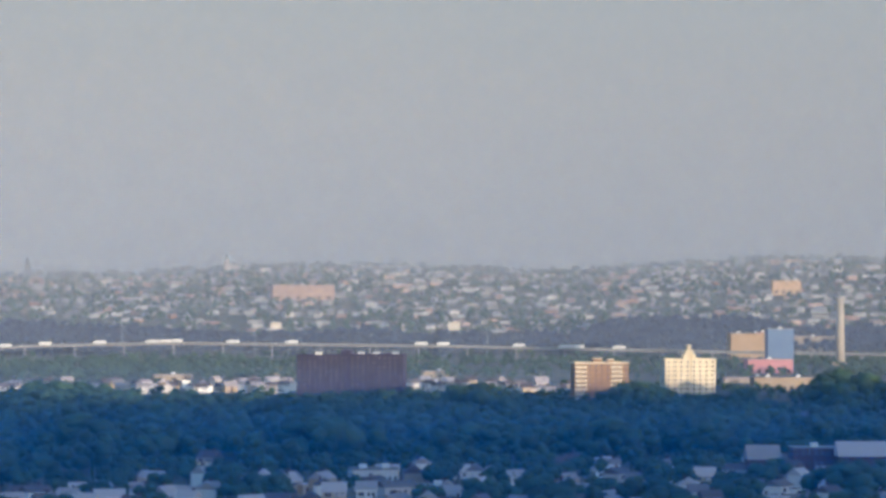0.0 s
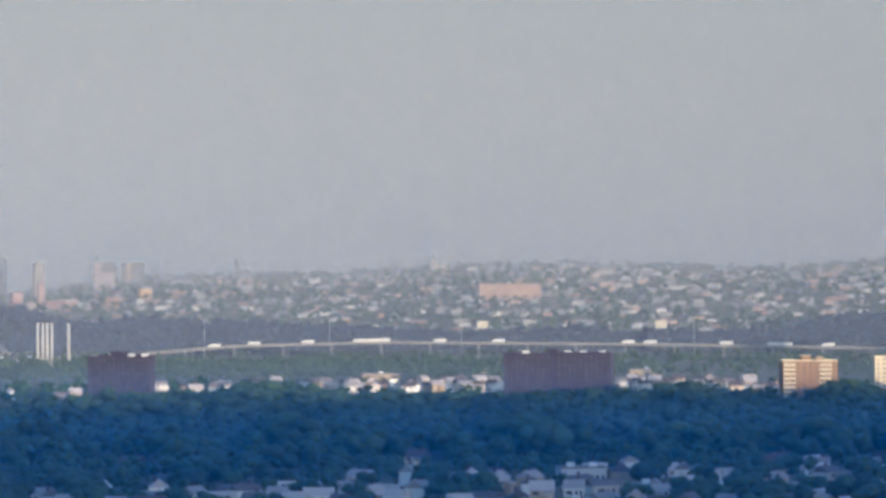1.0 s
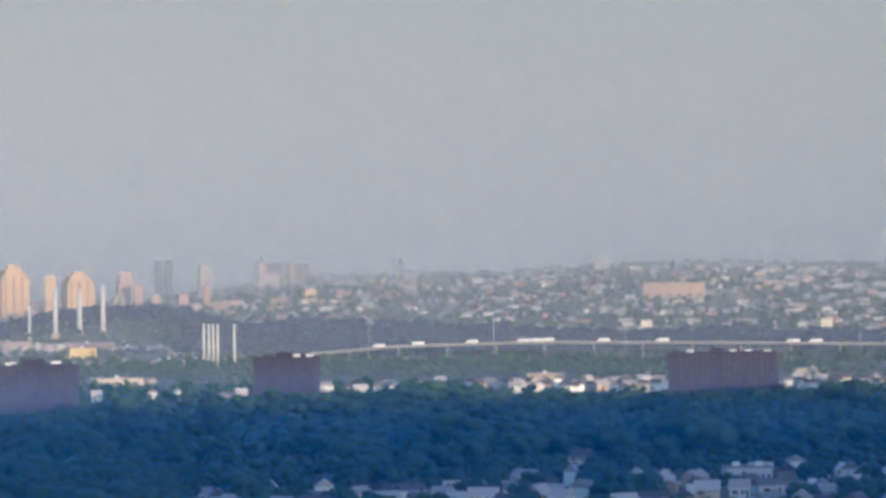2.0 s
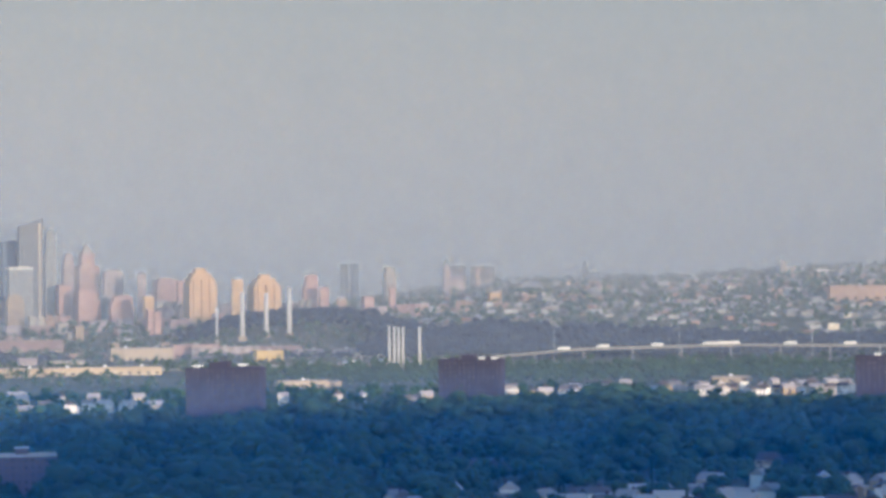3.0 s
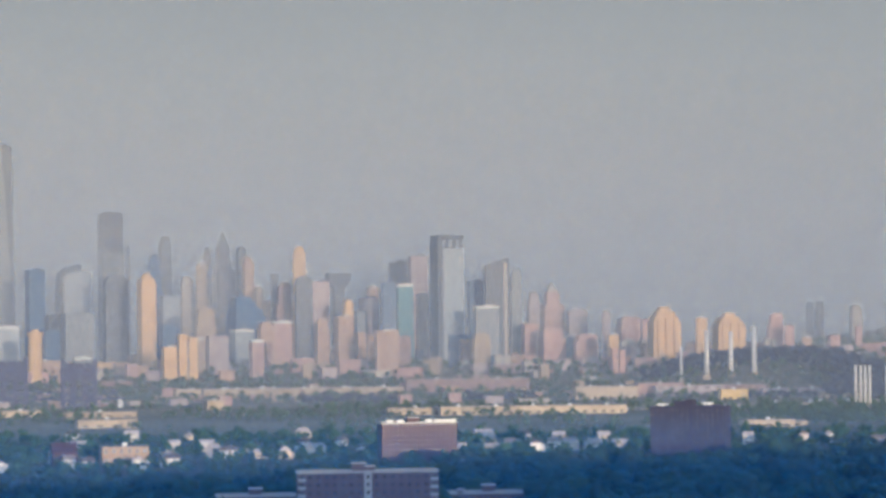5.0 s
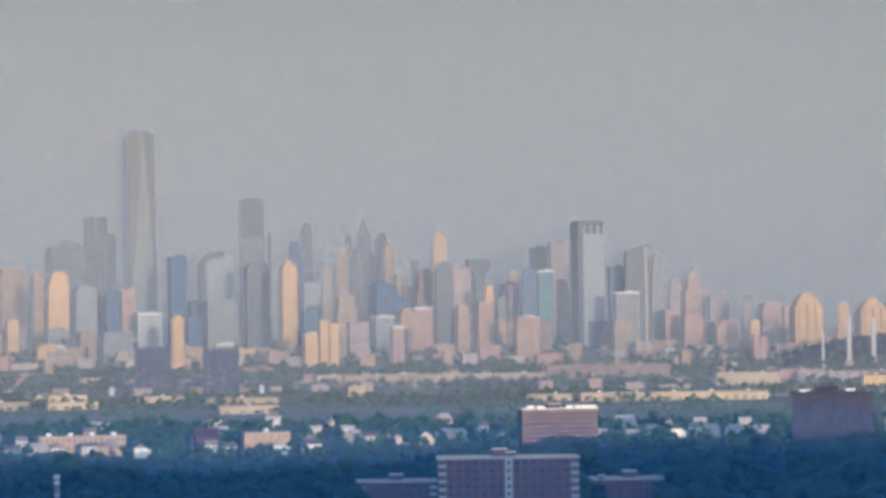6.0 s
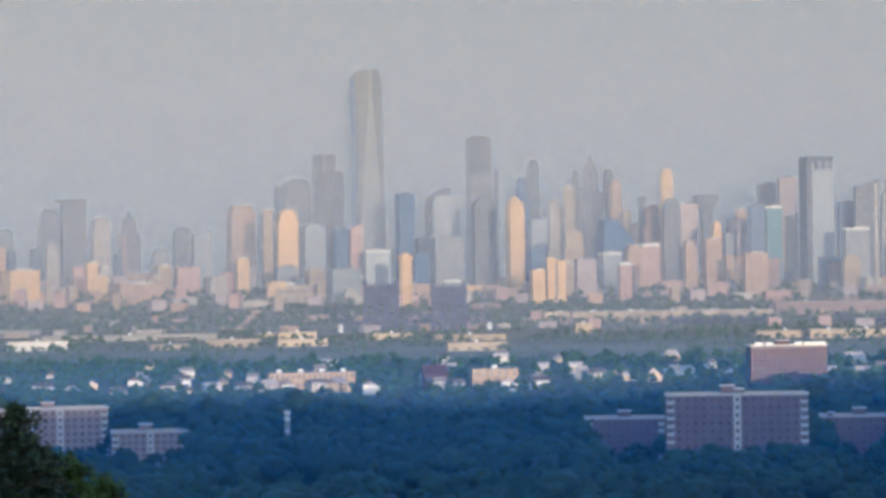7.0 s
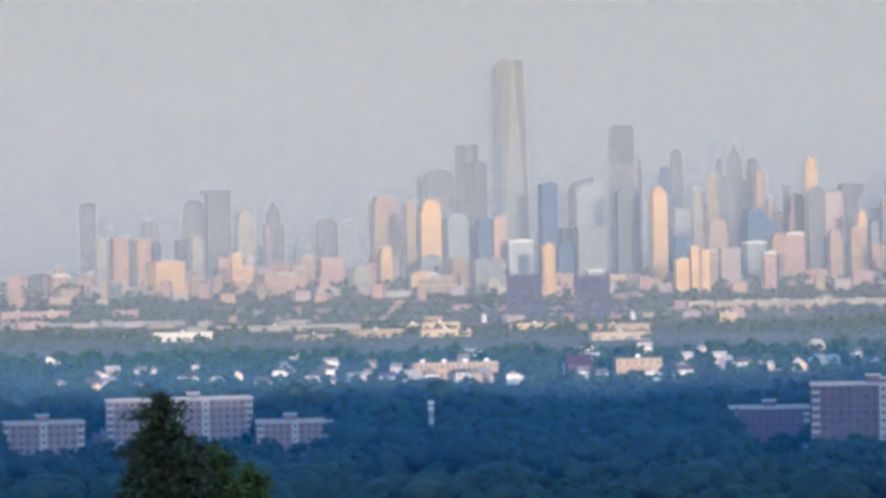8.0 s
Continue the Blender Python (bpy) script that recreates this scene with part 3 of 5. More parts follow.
# ---- long buildings, sheds and offices on the plain ----
def shed(az, d, w, h, label, material, turn=8, depth=30, bays=8, gable=False, roof=None, panes=0, name="warehouse"):
    x, y = place(az, d)
    z = ground_height(x, y)
    t = thing(name, az, d, turn, label, "warehouse", "buildings on the plain", z)
    part("wall", Soup().box(0, 0, -4, w, depth, h + 4), material, t)
    if gable:
        part("roof", Soup().gable(0, 0, h, w, depth, min(h * 0.8, 6)), roof or material, t)
    else:
        part("roof", Soup().box(0, 0, h, w + 0.8, depth + 0.8, 0.5), ROOFING, t)
    dock = Soup().box(0, 0, 0, w / bays * 0.4, 0.2, min(3.2, h * 0.3)).mesh("loading_door", DARK_GLASS)
    for i in range(0 if panes else bays):
        part("loading_door", dock, DARK_GLASS, t).location = ((i + 0.5) * w / bays - w / 2, -depth / 2 - 0.06, 0.6)
    for k in range(panes):
        for i in range(bays):
            part("window", window_mesh(w / bays * 0.45, h / panes * 0.45), DARK_GLASS, t).location = ((i + 0.5) * w / bays - w / 2, -depth / 2 - 0.03, (k + 0.35) * h / panes)
    for i in range(0 if gable else max(1, bays // 4)):
        part("roof_unit", Soup().box((i + 0.5) * w / max(1, bays // 4) - w / 2, -depth * 0.2, h + 0.5, 3, 3, 1.8), WHITE, t)
    CLEAR.append((az, math.degrees((w / 2 + 4) / d), d - 60, d + depth))
    return t


shed(-6.19, 3130, 38.7, 31.4, "tan flat-roofed plant building beside a highway", BRICK_TAN)
shed(-6.51, 3130, 11.2, 32.7, "pink rendered end building beside a highway", PINK_SHED, depth=20, bays=2)
shed(-6.85, 2800, 25.6, 40.5, "tall blue clad industrial building", BLUE_SHED, depth=25, bays=3)
shed(-7.52, 3460, 51.5, 21.0, "pale cream industrial shed", SHED, bays=6)
shed(-6.63, 2710, 43.2, 13.0, "low pink and cream depot", PINK_SHED, bays=6)
shed(-6.91, 2230, 47.9, 10.6, "long low sunlit cream building", SHED, bays=9)
shed(2.88, 4160, 92.2, 21.2, "long peach building on a far hillside", FACADES["peach"], bays=6)
shed(-6.98, 4180, 42.4, 18.9, "sunlit golden building on a far hillside", FACADES["gold"], bays=4)
shed(17.54, 3540, 78.6, 16.5, "long sunlit cream warehouse", SHED, bays=8)
shed(16.44, 3610, 58.2, 16.6, "low pinkish industrial building", FACADES["pink"], bays=6)
shed(14.95, 3450, 32.6, 13.1, "small bright ochre yellow building", OCHRE, bays=4)
shed(19.04, 2900, 193.3, 8.2, "very long low sunlit warehouse", SHED, bays=20)
shed(23.71, 3710, 267.9, 10.7, "very long low sunlit warehouse", SHED, bays=20)
shed(26.82, 4390, 152.1, 10.6, "long low sunlit warehouse", FACADES["peach"], bays=10)
shed(17.15, 4690, 42.6, 20.8, "bright ochre hall with a peaked roof", OCHRE, bays=3, gable=True, panes=1)
shed(31.12, 1810, 55.5, 11.0, "long sunlit tan school building with flat roof", BRICK_TAN, depth=18, bays=16, panes=2)
shed(28.58, 1810, 15.7, 9.6, "red brick hall with steep gable", BRICK_RED, depth=14, bays=3, gable=True, panes=1)
shed(27.37, 1800, 29.8, 13.0, "sunlit tan building with flat roof", BRICK_TAN, depth=16, bays=6, panes=2)
shed(31.43, 4020, 52.0, 18.9, "pale institutional building with large windows", FACADES["tan"], bays=6, panes=2)
shed(25.28, 3720, 137.5, 10.4, "long low sunlit cream warehouse", SHED, bays=14)
shed(23.94, 3710, 199.1, 10.4, "long sunlit golden warehouse", FACADES["gold"], bays=16)
shed(25.54, 3210, 19.3, 10.9, "small sunlit cream building", SHED, bays=3)
shed(39.64, 3720, 88.3, 11.9, "long low hazy pinkish shed", FACADES["pink"], bays=8)
shed(28.96, 4100, 53.7, 18.0, "low peach flat-roofed building", FACADES["peach"], bays=5)
shed(27.89, 4140, 50.0, 13.5, "low sunlit golden flat-roofed building", FACADES["gold"], bays=5)
shed(26.25, 4100, 69.9, 14.8, "low sunlit golden flat-roofed building", FACADES["gold"], bays=8)
shed(34.59, 4450, 70.3, 35.5, "broad hazy peach building", FACADES["peach"], bays=6)
shed(31.54, 4060, 60.9, 19.8, "hazy tan flat-roofed building", FACADES["tan"], bays=6)
shed(27.37, 1860, 29.3, 11.0, "sunlit tan flat-roofed hall", BRICK_TAN, depth=16, bays=6, panes=2)
shed(-8.49, 1190, 20.7, 10.3, "red brick school wing with dark roof among trees", BRICK_RED, depth=18, bays=8, gable=True, roof=SHINGLE, panes=2)
shed(-7.53, 1200, 18.6, 12.9, "flat red brick school building among trees", BRICK_RED, depth=16, bays=7, panes=3)
shed(-6.51, 1200, 13.9, 8.0, "red brick gabled hall among trees", BRICK_RED, depth=14, bays=4, gable=True, roof=SHINGLE, panes=2)
shed(1.43, 1180, 19.0, 4.9, "long pale flat-roofed building among trees", CONCRETE, depth=16, bays=8)
shed(0.12, 1090, 13.9, 3.6, "low cream flat-roofed building among trees", SHED, depth=14, bays=6)
# next two: added low boxes standing for long pale strips
shed(38.45, 3480, 228.6, 5.5, "long low pale strip across the plain", ROADWAY, depth=8, bays=2)
shed(34.78, 3140, 196.1, 5.8, "long low pale strip across the plain", ROADWAY, depth=8, bays=2)
shed(36.66, 2810, 59.1, 9.1, "low wide pale shed on the plain", CONCRETE, depth=20, bays=6)
shed(20.37, 3780, 167.8, 16.7, "long low dark brick works", FACADES["brick"], bays=10)

shed(15.85, 3590, 88.0, 13.0, "grey-mauve power plant hall on the plain", FACADES["mauve"], bays=6, panes=2)
shed(14.85, 3610, 70.0, 11.0, "hazy brown works building on the plain", FACADES["brick"], bays=6)
shed(13.7, 3560, 84.0, 9.0, "long low hazy grey shed on the plain", FACADES["mauve"], bays=8)
shed(12.9, 3480, 40.0, 8.0, "small pale shed beside slender chimneys", SHED, bays=4)

more = random.Random(11)
# invented sheds, added so their sunlit walls make light strips on the plain
for i in range(9):
    shed(more.uniform(17, 41), more.uniform(2480, 3330), more.uniform(25, 80), more.uniform(4.5, 8), more.choice(("long low sunlit cream warehouse on the plain", "long low warehouse with pale walls and flat roof")), SHED, 6, 24, 4)
for i in range(7):
    shed(more.uniform(-8, 16), more.uniform(2420, 2900), more.uniform(30, 70), more.uniform(4, 7), "small pale shed among trees on the plain", SHED, 6, 20, 3)


# ---- far skyline ----
def tower(name, az, d, w, h, look_of, form):
    """One far building: w is the breadth that shows, h the height over the plain."""
    turn = 14 + 8 * math.sin(az * 3.1)
    x, y = place(az, d)
    z = ground_height(x, y)
    h -= z
    extra = {"box": "with flat roof", "step": "with stepped upper floors", "round": "with rounded top", "twin": "of two joined wings", "notch": "with notched roofline", "dark_side": "with a dark wing for its shaded side",
             "needle": "with domed slender top", "spire": "with pointed spire", "cyl": "of round plan with cornice", "bank": "with pale lower block", "slope": "with sloping glass roof", "tee": "with wide overhanging crown",
             "gold": "with tall open glass crown", "overhang": "with projecting roof slab", "taper": "narrowing upwards", "prongs": "with two roof prongs", "white_roof": "with pale roof band", "quarter": "with curved dark edge", "hip": "with sloped shoulder roof", "tee_small": "with small wide crown", "slant": "with slanted roof and pale edge", "ziggurat": "with ziggurat top"}[form]
    t = thing(name, az, d, turn, f"{LOOKS[look_of]} {name.replace('_', ' ')} {extra}", "skyscraper" if h > 75 else "building", "far city skyline", z)
    m = FACADES[look_of]
    fw = w / 1.2
    fd = 0.8 * fw
    b = Soup()
    low = -6
    if form == "box":
        b.box(0, 0, low, fw, fd, h - low)
        part("plant_room", Soup().box(fw * 0.1, 0, h, fw * 0.45, fd * 0.5, max(2.0, h * 0.02)), CONCRETE if look_of in ("gold", "tan", "peach", "pale") else FACADES["dark"], t)
        part("parapet", Soup().box(0, 0, h - 1.5, fw + 0.8, fd + 0.8, 1.2), m, t)
    elif form == "step":
        lift = 0.80 + 0.08 * math.sin(az * 7)
        b.box(0, 0, low, fw, fd, h * lift - low)
        part("upper_floors", Soup().box(fw * 0.06 * math.sin(az * 5), 0, h * lift, fw * 0.84, fd * 0.84, h * (0.96 - lift)), m, t)
        part("crown", Soup().box(fw * 0.1 * math.sin(az * 5), 0, h * 0.96, fw * 0.55, fd * 0.55, h * 0.04), m, t)
    elif form == "round":
        b.box(0, 0, low, fw, fd, h * 0.9 - low)
        c, n = Soup(), 10
        pts = [(-fw / 2 * math.cos(math.pi * i / n), h * 0.9 + h * 0.1 * math.sin(math.pi * i / n)) for i in range(n + 1)]
        c.prism([(px, -fd / 2, pz) for px, pz in reversed(pts)], [(px, fd / 2, pz) for px, pz in reversed(pts)])
        part("vaulted_top", c, m, t)
    elif form == "twin":
        b.box(-fw * 0.3, 0, low, fw * 0.4, fd, h - low).box(fw * 0.32, -2, low, fw * 0.36, fd, h * 0.96 - low)
        part("link", Soup().box(0.02 * fw, 3, low, fw * 0.28, fd * 0.8, h * 0.93 - low), FACADES["dark"], t, "dark recessed link")
    elif form == "notch":
        b.box(-fw * 0.28, 0, low, fw * 0.44, fd, h - low).box(fw * 0.28, 0, low, fw * 0.44, fd, h * 0.93 - low)
        part("link", Soup().box(0, 2, low, fw * 0.14, fd * 0.8, h * 0.86 - low), FACADES["grey"], t)
    elif form == "dark_side":
        b.box(fw * 0.12, 0, low, fw * 0.76, fd, h - low)
        # the side turned from the sun, darkened by its own facade colour
        part("shaded_side", Soup().box(-fw * 0.38, 0, low, fw * 0.24, fd * 0.9, h * 0.95 - low), FACADES["dark"], t, "dark wing standing for the shaded side")
    elif form == "needle":
        b.box(0, 0, low, fw, fd, h * 0.9 - low)
        part("shoulder", Soup().box(0, 0, h * 0.9, fw * 0.9, fd * 0.9, h * 0.04, 0.94), m, t)
        part("dome", Soup().tube(0, 0, h * 0.94, fw * 0.4, fw * 0.26, h * 0.04, 12).tube(0, 0, h * 0.98, fw * 0.26, fw * 0.06, h * 0.02, 12), m, t)
    elif form == "spire":
        b.box(0, 0, low, fw, fd, h * 0.72 - low)
        part("upper_floors", Soup().box(0, 0, h * 0.72, fw * 0.62, fd * 0.62, h * 0.16), m, t)
        part("pyramid_roof", Soup().box(0, 0, h * 0.88, fw * 0.5, fd * 0.5, h * 0.12, 0.08), FACADES["pale"], t, "pale green pointed roof")
        part("finial", Soup().tube(0, 0, h, 0.9, 0.2, h * 0.07, 6), GALV, t)
    elif form == "cyl":
        b.tube(0, 0, low, w / 2 * 0.86, w / 2 * 0.86, h * 0.9 - low, 20)
        part("cornice", Soup().tube(0, 0, h * 0.9, w / 2, w / 2, h * 0.06, 20), m, t)
        part("cap", Soup().tube(0, 0, h * 0.96, w / 2 * 0.5, w / 2 * 0.4, h * 0.05, 12), m, t)
    elif form == "bank":
        b.box(0, 0, low, fw, fd, h - low)
        part("lower_block", Soup().box(1, -fd * 0.5 - 4, low, fw * 0.98, fd * 0.4, h * 0.75 - low), FACADES["pale"], t, "pale lower block")
        part("plant_room", Soup().box(0, 0, h, fw * 0.7, fd * 0.6, 3), FACADES["dark"], t)
    elif form == "slope":
        b.box(0, 0, low, fw, fd, h * 0.6 - low)
        part("sloping_roof", Soup().box(0, 0, h * 0.6, fw, fd, h * 0.4, 0.45), m, t)
    elif form == "tee":
        b.box(0, 0, low, fw * 0.5, fd * 0.6, h * 0.82 - low)
        part("neck", Soup().prism([(-fw * 0.25, -fd * 0.3, h * 0.82), (fw * 0.25, -fd * 0.3, h * 0.82), (fw * 0.25, fd * 0.3, h * 0.82), (-fw * 0.25, fd * 0.3, h * 0.82)],
                                  [(-fw * 0.55, -fd * 0.4, h * 0.92), (fw * 0.55, -fd * 0.4, h * 0.92), (fw * 0.55, fd * 0.4, h * 0.92), (-fw * 0.55, fd * 0.4, h * 0.92)]), m, t)
        part("crown", Soup().box(0, 0, h * 0.92, fw * 1.1, fd * 0.8, h * 0.08), m, t)
    elif form == "gold":
        b.box(0, 0, low, fw, fd, h * 0.9 - low)
        # left side's shade is built as a wing in dark colour
        part("shaded_corner", Soup().box(-fw * 0.44, -fd * 0.06, low, fw * 0.2, fd, h * 0.97 - low), FACADES["dark"], t, "dark corner wing standing for the shaded left side")
        c = Soup()
        for px in (-0.42, -0.14, 0.14, 0.42):
            c.box(px * fw, -fd * 0.4, h * 0.9, fw * 0.08, 2.0, h * 0.1).box(px * fw, fd * 0.4, h * 0.9, fw * 0.08, 2.0, h * 0.1)
        c.box(0, 0, h * 0.97, fw, fd, h * 0.03)
        part("open_crown", c, FACADES["dark"], t, "dark open roof crown")
        part("podium", Soup().box(fw * 0.3, -fd * 0.2, low, fw * 0.9, fd * 1.1, h * 0.24 - low), FACADES["blue"], t, "blue glass podium")
    elif form == "slant":
        b.prism([(-fw / 2, -fd / 2, low), (fw / 2, -fd / 2, low), (fw / 2, fd / 2, low), (-fw / 2, fd / 2, low)], [(-fw / 2, -fd / 2, h * 0.93), (fw / 2, -fd / 2, h), (fw / 2, fd / 2, h), (-fw / 2, fd / 2, h * 0.93)])
        part("edge_fin", Soup().box(fw * 0.36, -fd / 2 - 0.8, 0, fw * 0.12, 1.6, h * 0.95), FACADES["pale"], t, "pale vertical edge fin")
    elif form == "ziggurat":
        b.box(0, 0, low, fw, fd, h * 0.76 - low)
        for i, q in enumerate((0.86, 0.66, 0.38)):
            part("setback", Soup().box(0, 0, h * (0.76 + 0.08 * i), fw * q, fd * q, h * 0.08), m, t)
        for px in (-0.3, 0.0, 0.3):
            part("wing", Soup().box(px * fw, -fd * 0.52, low, fw * 0.14, fd * 0.2, h * 0.8 - low), m, t)
    elif form == "overhang":
        b.box(0, 0, low, fw, fd, h * 0.97 - low)
        part("roof_slab", Soup().box(-fw * 0.1, 0, h * 0.965, fw * 1.25, fd * 1.1, h * 0.035), FACADES["dark"], t, "dark projecting roof slab")
    elif form == "taper":
        b.box(0, 0, low, fw, fd, h * 0.93 - low, 0.94)
        part("crown", Soup().box(0, 0, h * 0.93, fw * 0.8, fd * 0.8, h * 0.07, 0.9), m, t)
    elif form == "prongs":
        b.box(0, 0, low, fw, fd, h * 0.87 - low)
        for px in (-0.32, 0.34):
            part("roof_prong", Soup().box(px * fw, 0, h * 0.87, fw * 0.34, fd * 0.8, h * 0.13), m, t)
    elif form == "white_roof":
        b.box(0, 0, low, fw, fd, h - 5 - low)
        part("roof_band", Soup().box(0, 0, h - 5, fw + 1, fd + 1, 3.4), CONCRETE, t, "pale sunlit roof band")
        part("plant_room", Soup().box(fw * 0.12, 0, h - 1.6, fw * 0.4, fd * 0.4, 1.6), CONCRETE, t)
    elif form == "quarter":
        b.box(fw * 0.06, 0, low, fw * 0.88, fd, h * 0.93 - low)
        c, n = Soup(), 8
        pts = [(-fw * 0.5 + fw * 0.7 * (1 - math.cos(math.pi / 2 * i / n)), h * 0.86 + h * 0.14 * math.sin(math.pi / 2 * i / n)) for i in range(n + 1)]
        for (ax, az0), (bx, bz0) in zip(pts[:-1], pts[1:]):
            c.prism([(ax, -fd * 0.52, az0 - 9), (bx, -fd * 0.52, bz0 - 9), (bx, fd * 0.3, bz0 - 9), (ax, fd * 0.3, az0 - 9)], [(ax, -fd * 0.52, az0), (bx, -fd * 0.52, bz0), (bx, fd * 0.3, bz0), (ax, fd * 0.3, az0)])
        c.box(-fw * 0.46, -fd * 0.1, low, fw * 0.1, fd * 0.84, h * 0.88 - low)
        part("curved_fin", c, FACADES["dark"], t, "dark curved edge fin")
    elif form == "hip":
        b.box(0, 0, low, fw, fd, h * 0.66 - low)
        part("sloping_roof", Soup().prism([(-fw / 2, -fd / 2, h * 0.66), (fw / 2, -fd / 2, h * 0.66), (fw / 2, fd / 2, h * 0.66), (-fw / 2, fd / 2, h * 0.66)],
                                          [(-fw * 0.42, -fd * 0.3, h), (0, -fd * 0.3, h), (0, fd * 0.3, h), (-fw * 0.42, fd * 0.3, h)]), m, t)
    elif form == "tee_small":
        b.box(0, 0, low, fw * 0.8, fd * 0.8, h * 0.9 - low)
        part("crown", Soup().box(0, 0, h * 0.92, fw, fd, h * 0.08), m, t)
        part("neck", Soup().box(0, 0, h * 0.9, fw * 0.5, fd * 0.5, h * 0.02), m, t)
    part("body", b, m, t)
    return t


tower("skyscraper", 38.53, 4650, 27.5, 176.7, "mauve", "box")
tower("office_tower", 38.10, 4600, 15.5, 147.8, "grey", "step")
tower("apartment_tower", 38.27, 4400, 19.1, 114.2, "pale", "box")
tower("midrise_block", 37.69, 4250, 67.4, 116.9, "peach", "twin")
tower("office_tower", 37.15, 4380, 13.9, 108.0, "dark", "box")
tower("midrise_block", 36.97, 4100, 54.6, 79.8, "gold", "box")
tower("office_tower", 37.28, 4600, 29.2, 147.3, "grey", "round")
tower("office_tower", 36.63, 4520, 23.4, 113.9, "dark", "box")
tower("apartment_tower", 36.33, 4500, 23.3, 122.6, "pale", "step")
tower("skyscraper", 36.37, 4700, 43.1, 181.1, "mauve", "step")
tower("skyscraper", 35.89, 4500, 44.9, 191.8, "dark", "overhang")
tower("apartment_tower", 35.36, 4450, 32.9, 161.6, "pale", "step")
tower("apartment_tower", 35.53, 4150, 19.1, 89.5, "gold", "box")
tower("apartment_tower", 35.28, 4160, 17.5, 83.5, "pale", "box")
tower("apartment_tower", 35.80, 4180, 20.0, 83.9, "pink", "box")
tower("office_tower", 34.99, 4400, 15.9, 102.9, "dark", "box")
tower("skyscraper", 34.77, 4650, 37.3, 177.0, "pink", "spire")
tower("midrise_block", 34.64, 4050, 77.1, 58.4, "peach", "box")
tower("apartment_tower", 34.07, 4200, 25.3, 84.2, "tan", "box")
tower("apartment_tower", 33.60, 4150, 40.1, 81.3, "pink", "box")
tower("office_tower", 34.15, 4500, 36.1, 111.8, "grey", "step")
tower("office_tower", 33.70, 4450, 31.3, 145.2, "dark", "round")
tower("office_tower", 33.32, 4470, 34.2, 141.6, "glass", "slant")
tower("skyscraper", 32.49, 4620, 52.1, 181.2, "peach", "taper")
tower("apartment_tower", 31.98, 4350, 22.8, 168.8, "tan", "dark_side")
tower("apartment_tower", 31.56, 4300, 37.3, 167.5, "gold", "step")
tower("apartment_tower", 32.48, 4150, 20.9, 93.9, "gold", "box")
tower("apartment_tower", 32.76, 4200, 22.0, 73.1, "pink", "box")
tower("skyscraper", 31.75, 4640, 13.1, 212.0, "dark", "box")
tower("skyscraper", 31.37, 4680, 52.0, 227.0, "pale", "round")
tower("skyscraper", 30.79, 4700, 39.9, 267.1, "dark", "prongs")
tower("skyscraper", 30.52, 4660, 24.5, 234.2, "dark", "box")
tower("office_tower", 31.04, 4350, 41.3, 146.1, "glass", "round")
tower("office_tower", 30.44, 4300, 26.9, 137.1, "blue", "box")
tower("apartment_tower", 30.14, 4280, 23.3, 143.5, "pink", "slant")
tower("apartment_tower", 30.99, 4100, 30.6, 77.7, "tan", "step")
tower("office_tower", 30.40, 4050, 50.7, 75.6, "grey", "box")
tower("office_tower", 29.73, 4200, 43.3, 104.6, "glass", "white_roof")
tower("office_tower", 31.58, 4170, 37.9, 80.6, "grey", "box")
tower("skyscraper", 29.14, 4350, 29.9, 190.3, "blue", "box")
tower("apartment_tower", 29.14, 3950, 22.3, 96.4, "gold", "cyl")
tower("skyscraper", 28.38, 4500, 59.1, 202.5, "glass", "quarter")
tower("office_tower", 28.75, 4350, 29.9, 121.4, "dark", "box")
tower("office_tower", 28.28, 4250, 53.2, 121.0, "grey", "box")
tower("office_tower", 28.83, 4160, 26.0, 97.0, "blue", "box")
tower("skyscraper", 27.62, 4700, 45.5, 292.7, "dark", "bank")
tower("skyscraper", 27.52, 4300, 41.6, 181.6, "dark", "round")
tower("skyscraper", 27.26, 4690, 7.6, 235.1, "dark", "box")
tower("skyscraper", 26.89, 4150, 27.6, 180.0, "gold", "needle")
tower("skyscraper", 26.74, 4560, 30.3, 219.2, "blue", "slope")
tower("skyscraper", 26.52, 4700, 24.6, 253.6, "grey", "step")
tower("office_tower", 26.46, 4330, 26.2, 104.5, "blue", "box")
tower("office_tower", 26.42, 4450, 32.3, 150.0, "glass", "box")
tower("skyscraper", 26.05, 4500, 27.2, 182.2, "pale", "step")
tower("skyscraper", 25.78, 4460, 19.7, 200.8, "tan", "box")
tower("apartment_tower", 25.70, 4200, 35.5, 128.5, "tan", "step")
tower("apartment_tower", 26.07, 3980, 31.2, 88.6, "gold", "notch")
tower("apartment_tower", 26.44, 3950, 22.3, 70.5, "gold", "box")
tower("apartment_tower", 25.81, 4060, 18.8, 81.2, "tan", "box")
tower("apartment_tower", 25.46, 4080, 34.4, 85.8, "mauve", "box")
tower("skyscraper", 25.34, 4660, 44.0, 260.3, "mauve", "spire")
tower("skyscraper", 25.66, 4695, 17.0, 235.5, "mauve", "step")
tower("skyscraper", 25.52, 4520, 11.8, 200.4, "dark", "box")
tower("skyscraper", 24.96, 4610, 17.6, 233.8, "dark", "round")
tower("skyscraper", 24.81, 4520, 21.8, 213.3, "peach", "step")
tower("apartment_tower", 24.61, 4480, 14.4, 162.3, "tan", "box")
tower("apartment_tower", 24.44, 4460, 16.1, 141.2, "peach", "box")
tower("office_tower", 24.85, 4350, 62.8, 146.2, "blue", "hip")
tower("office_tower", 24.96, 4180, 36.1, 96.5, "glass", "white_roof")
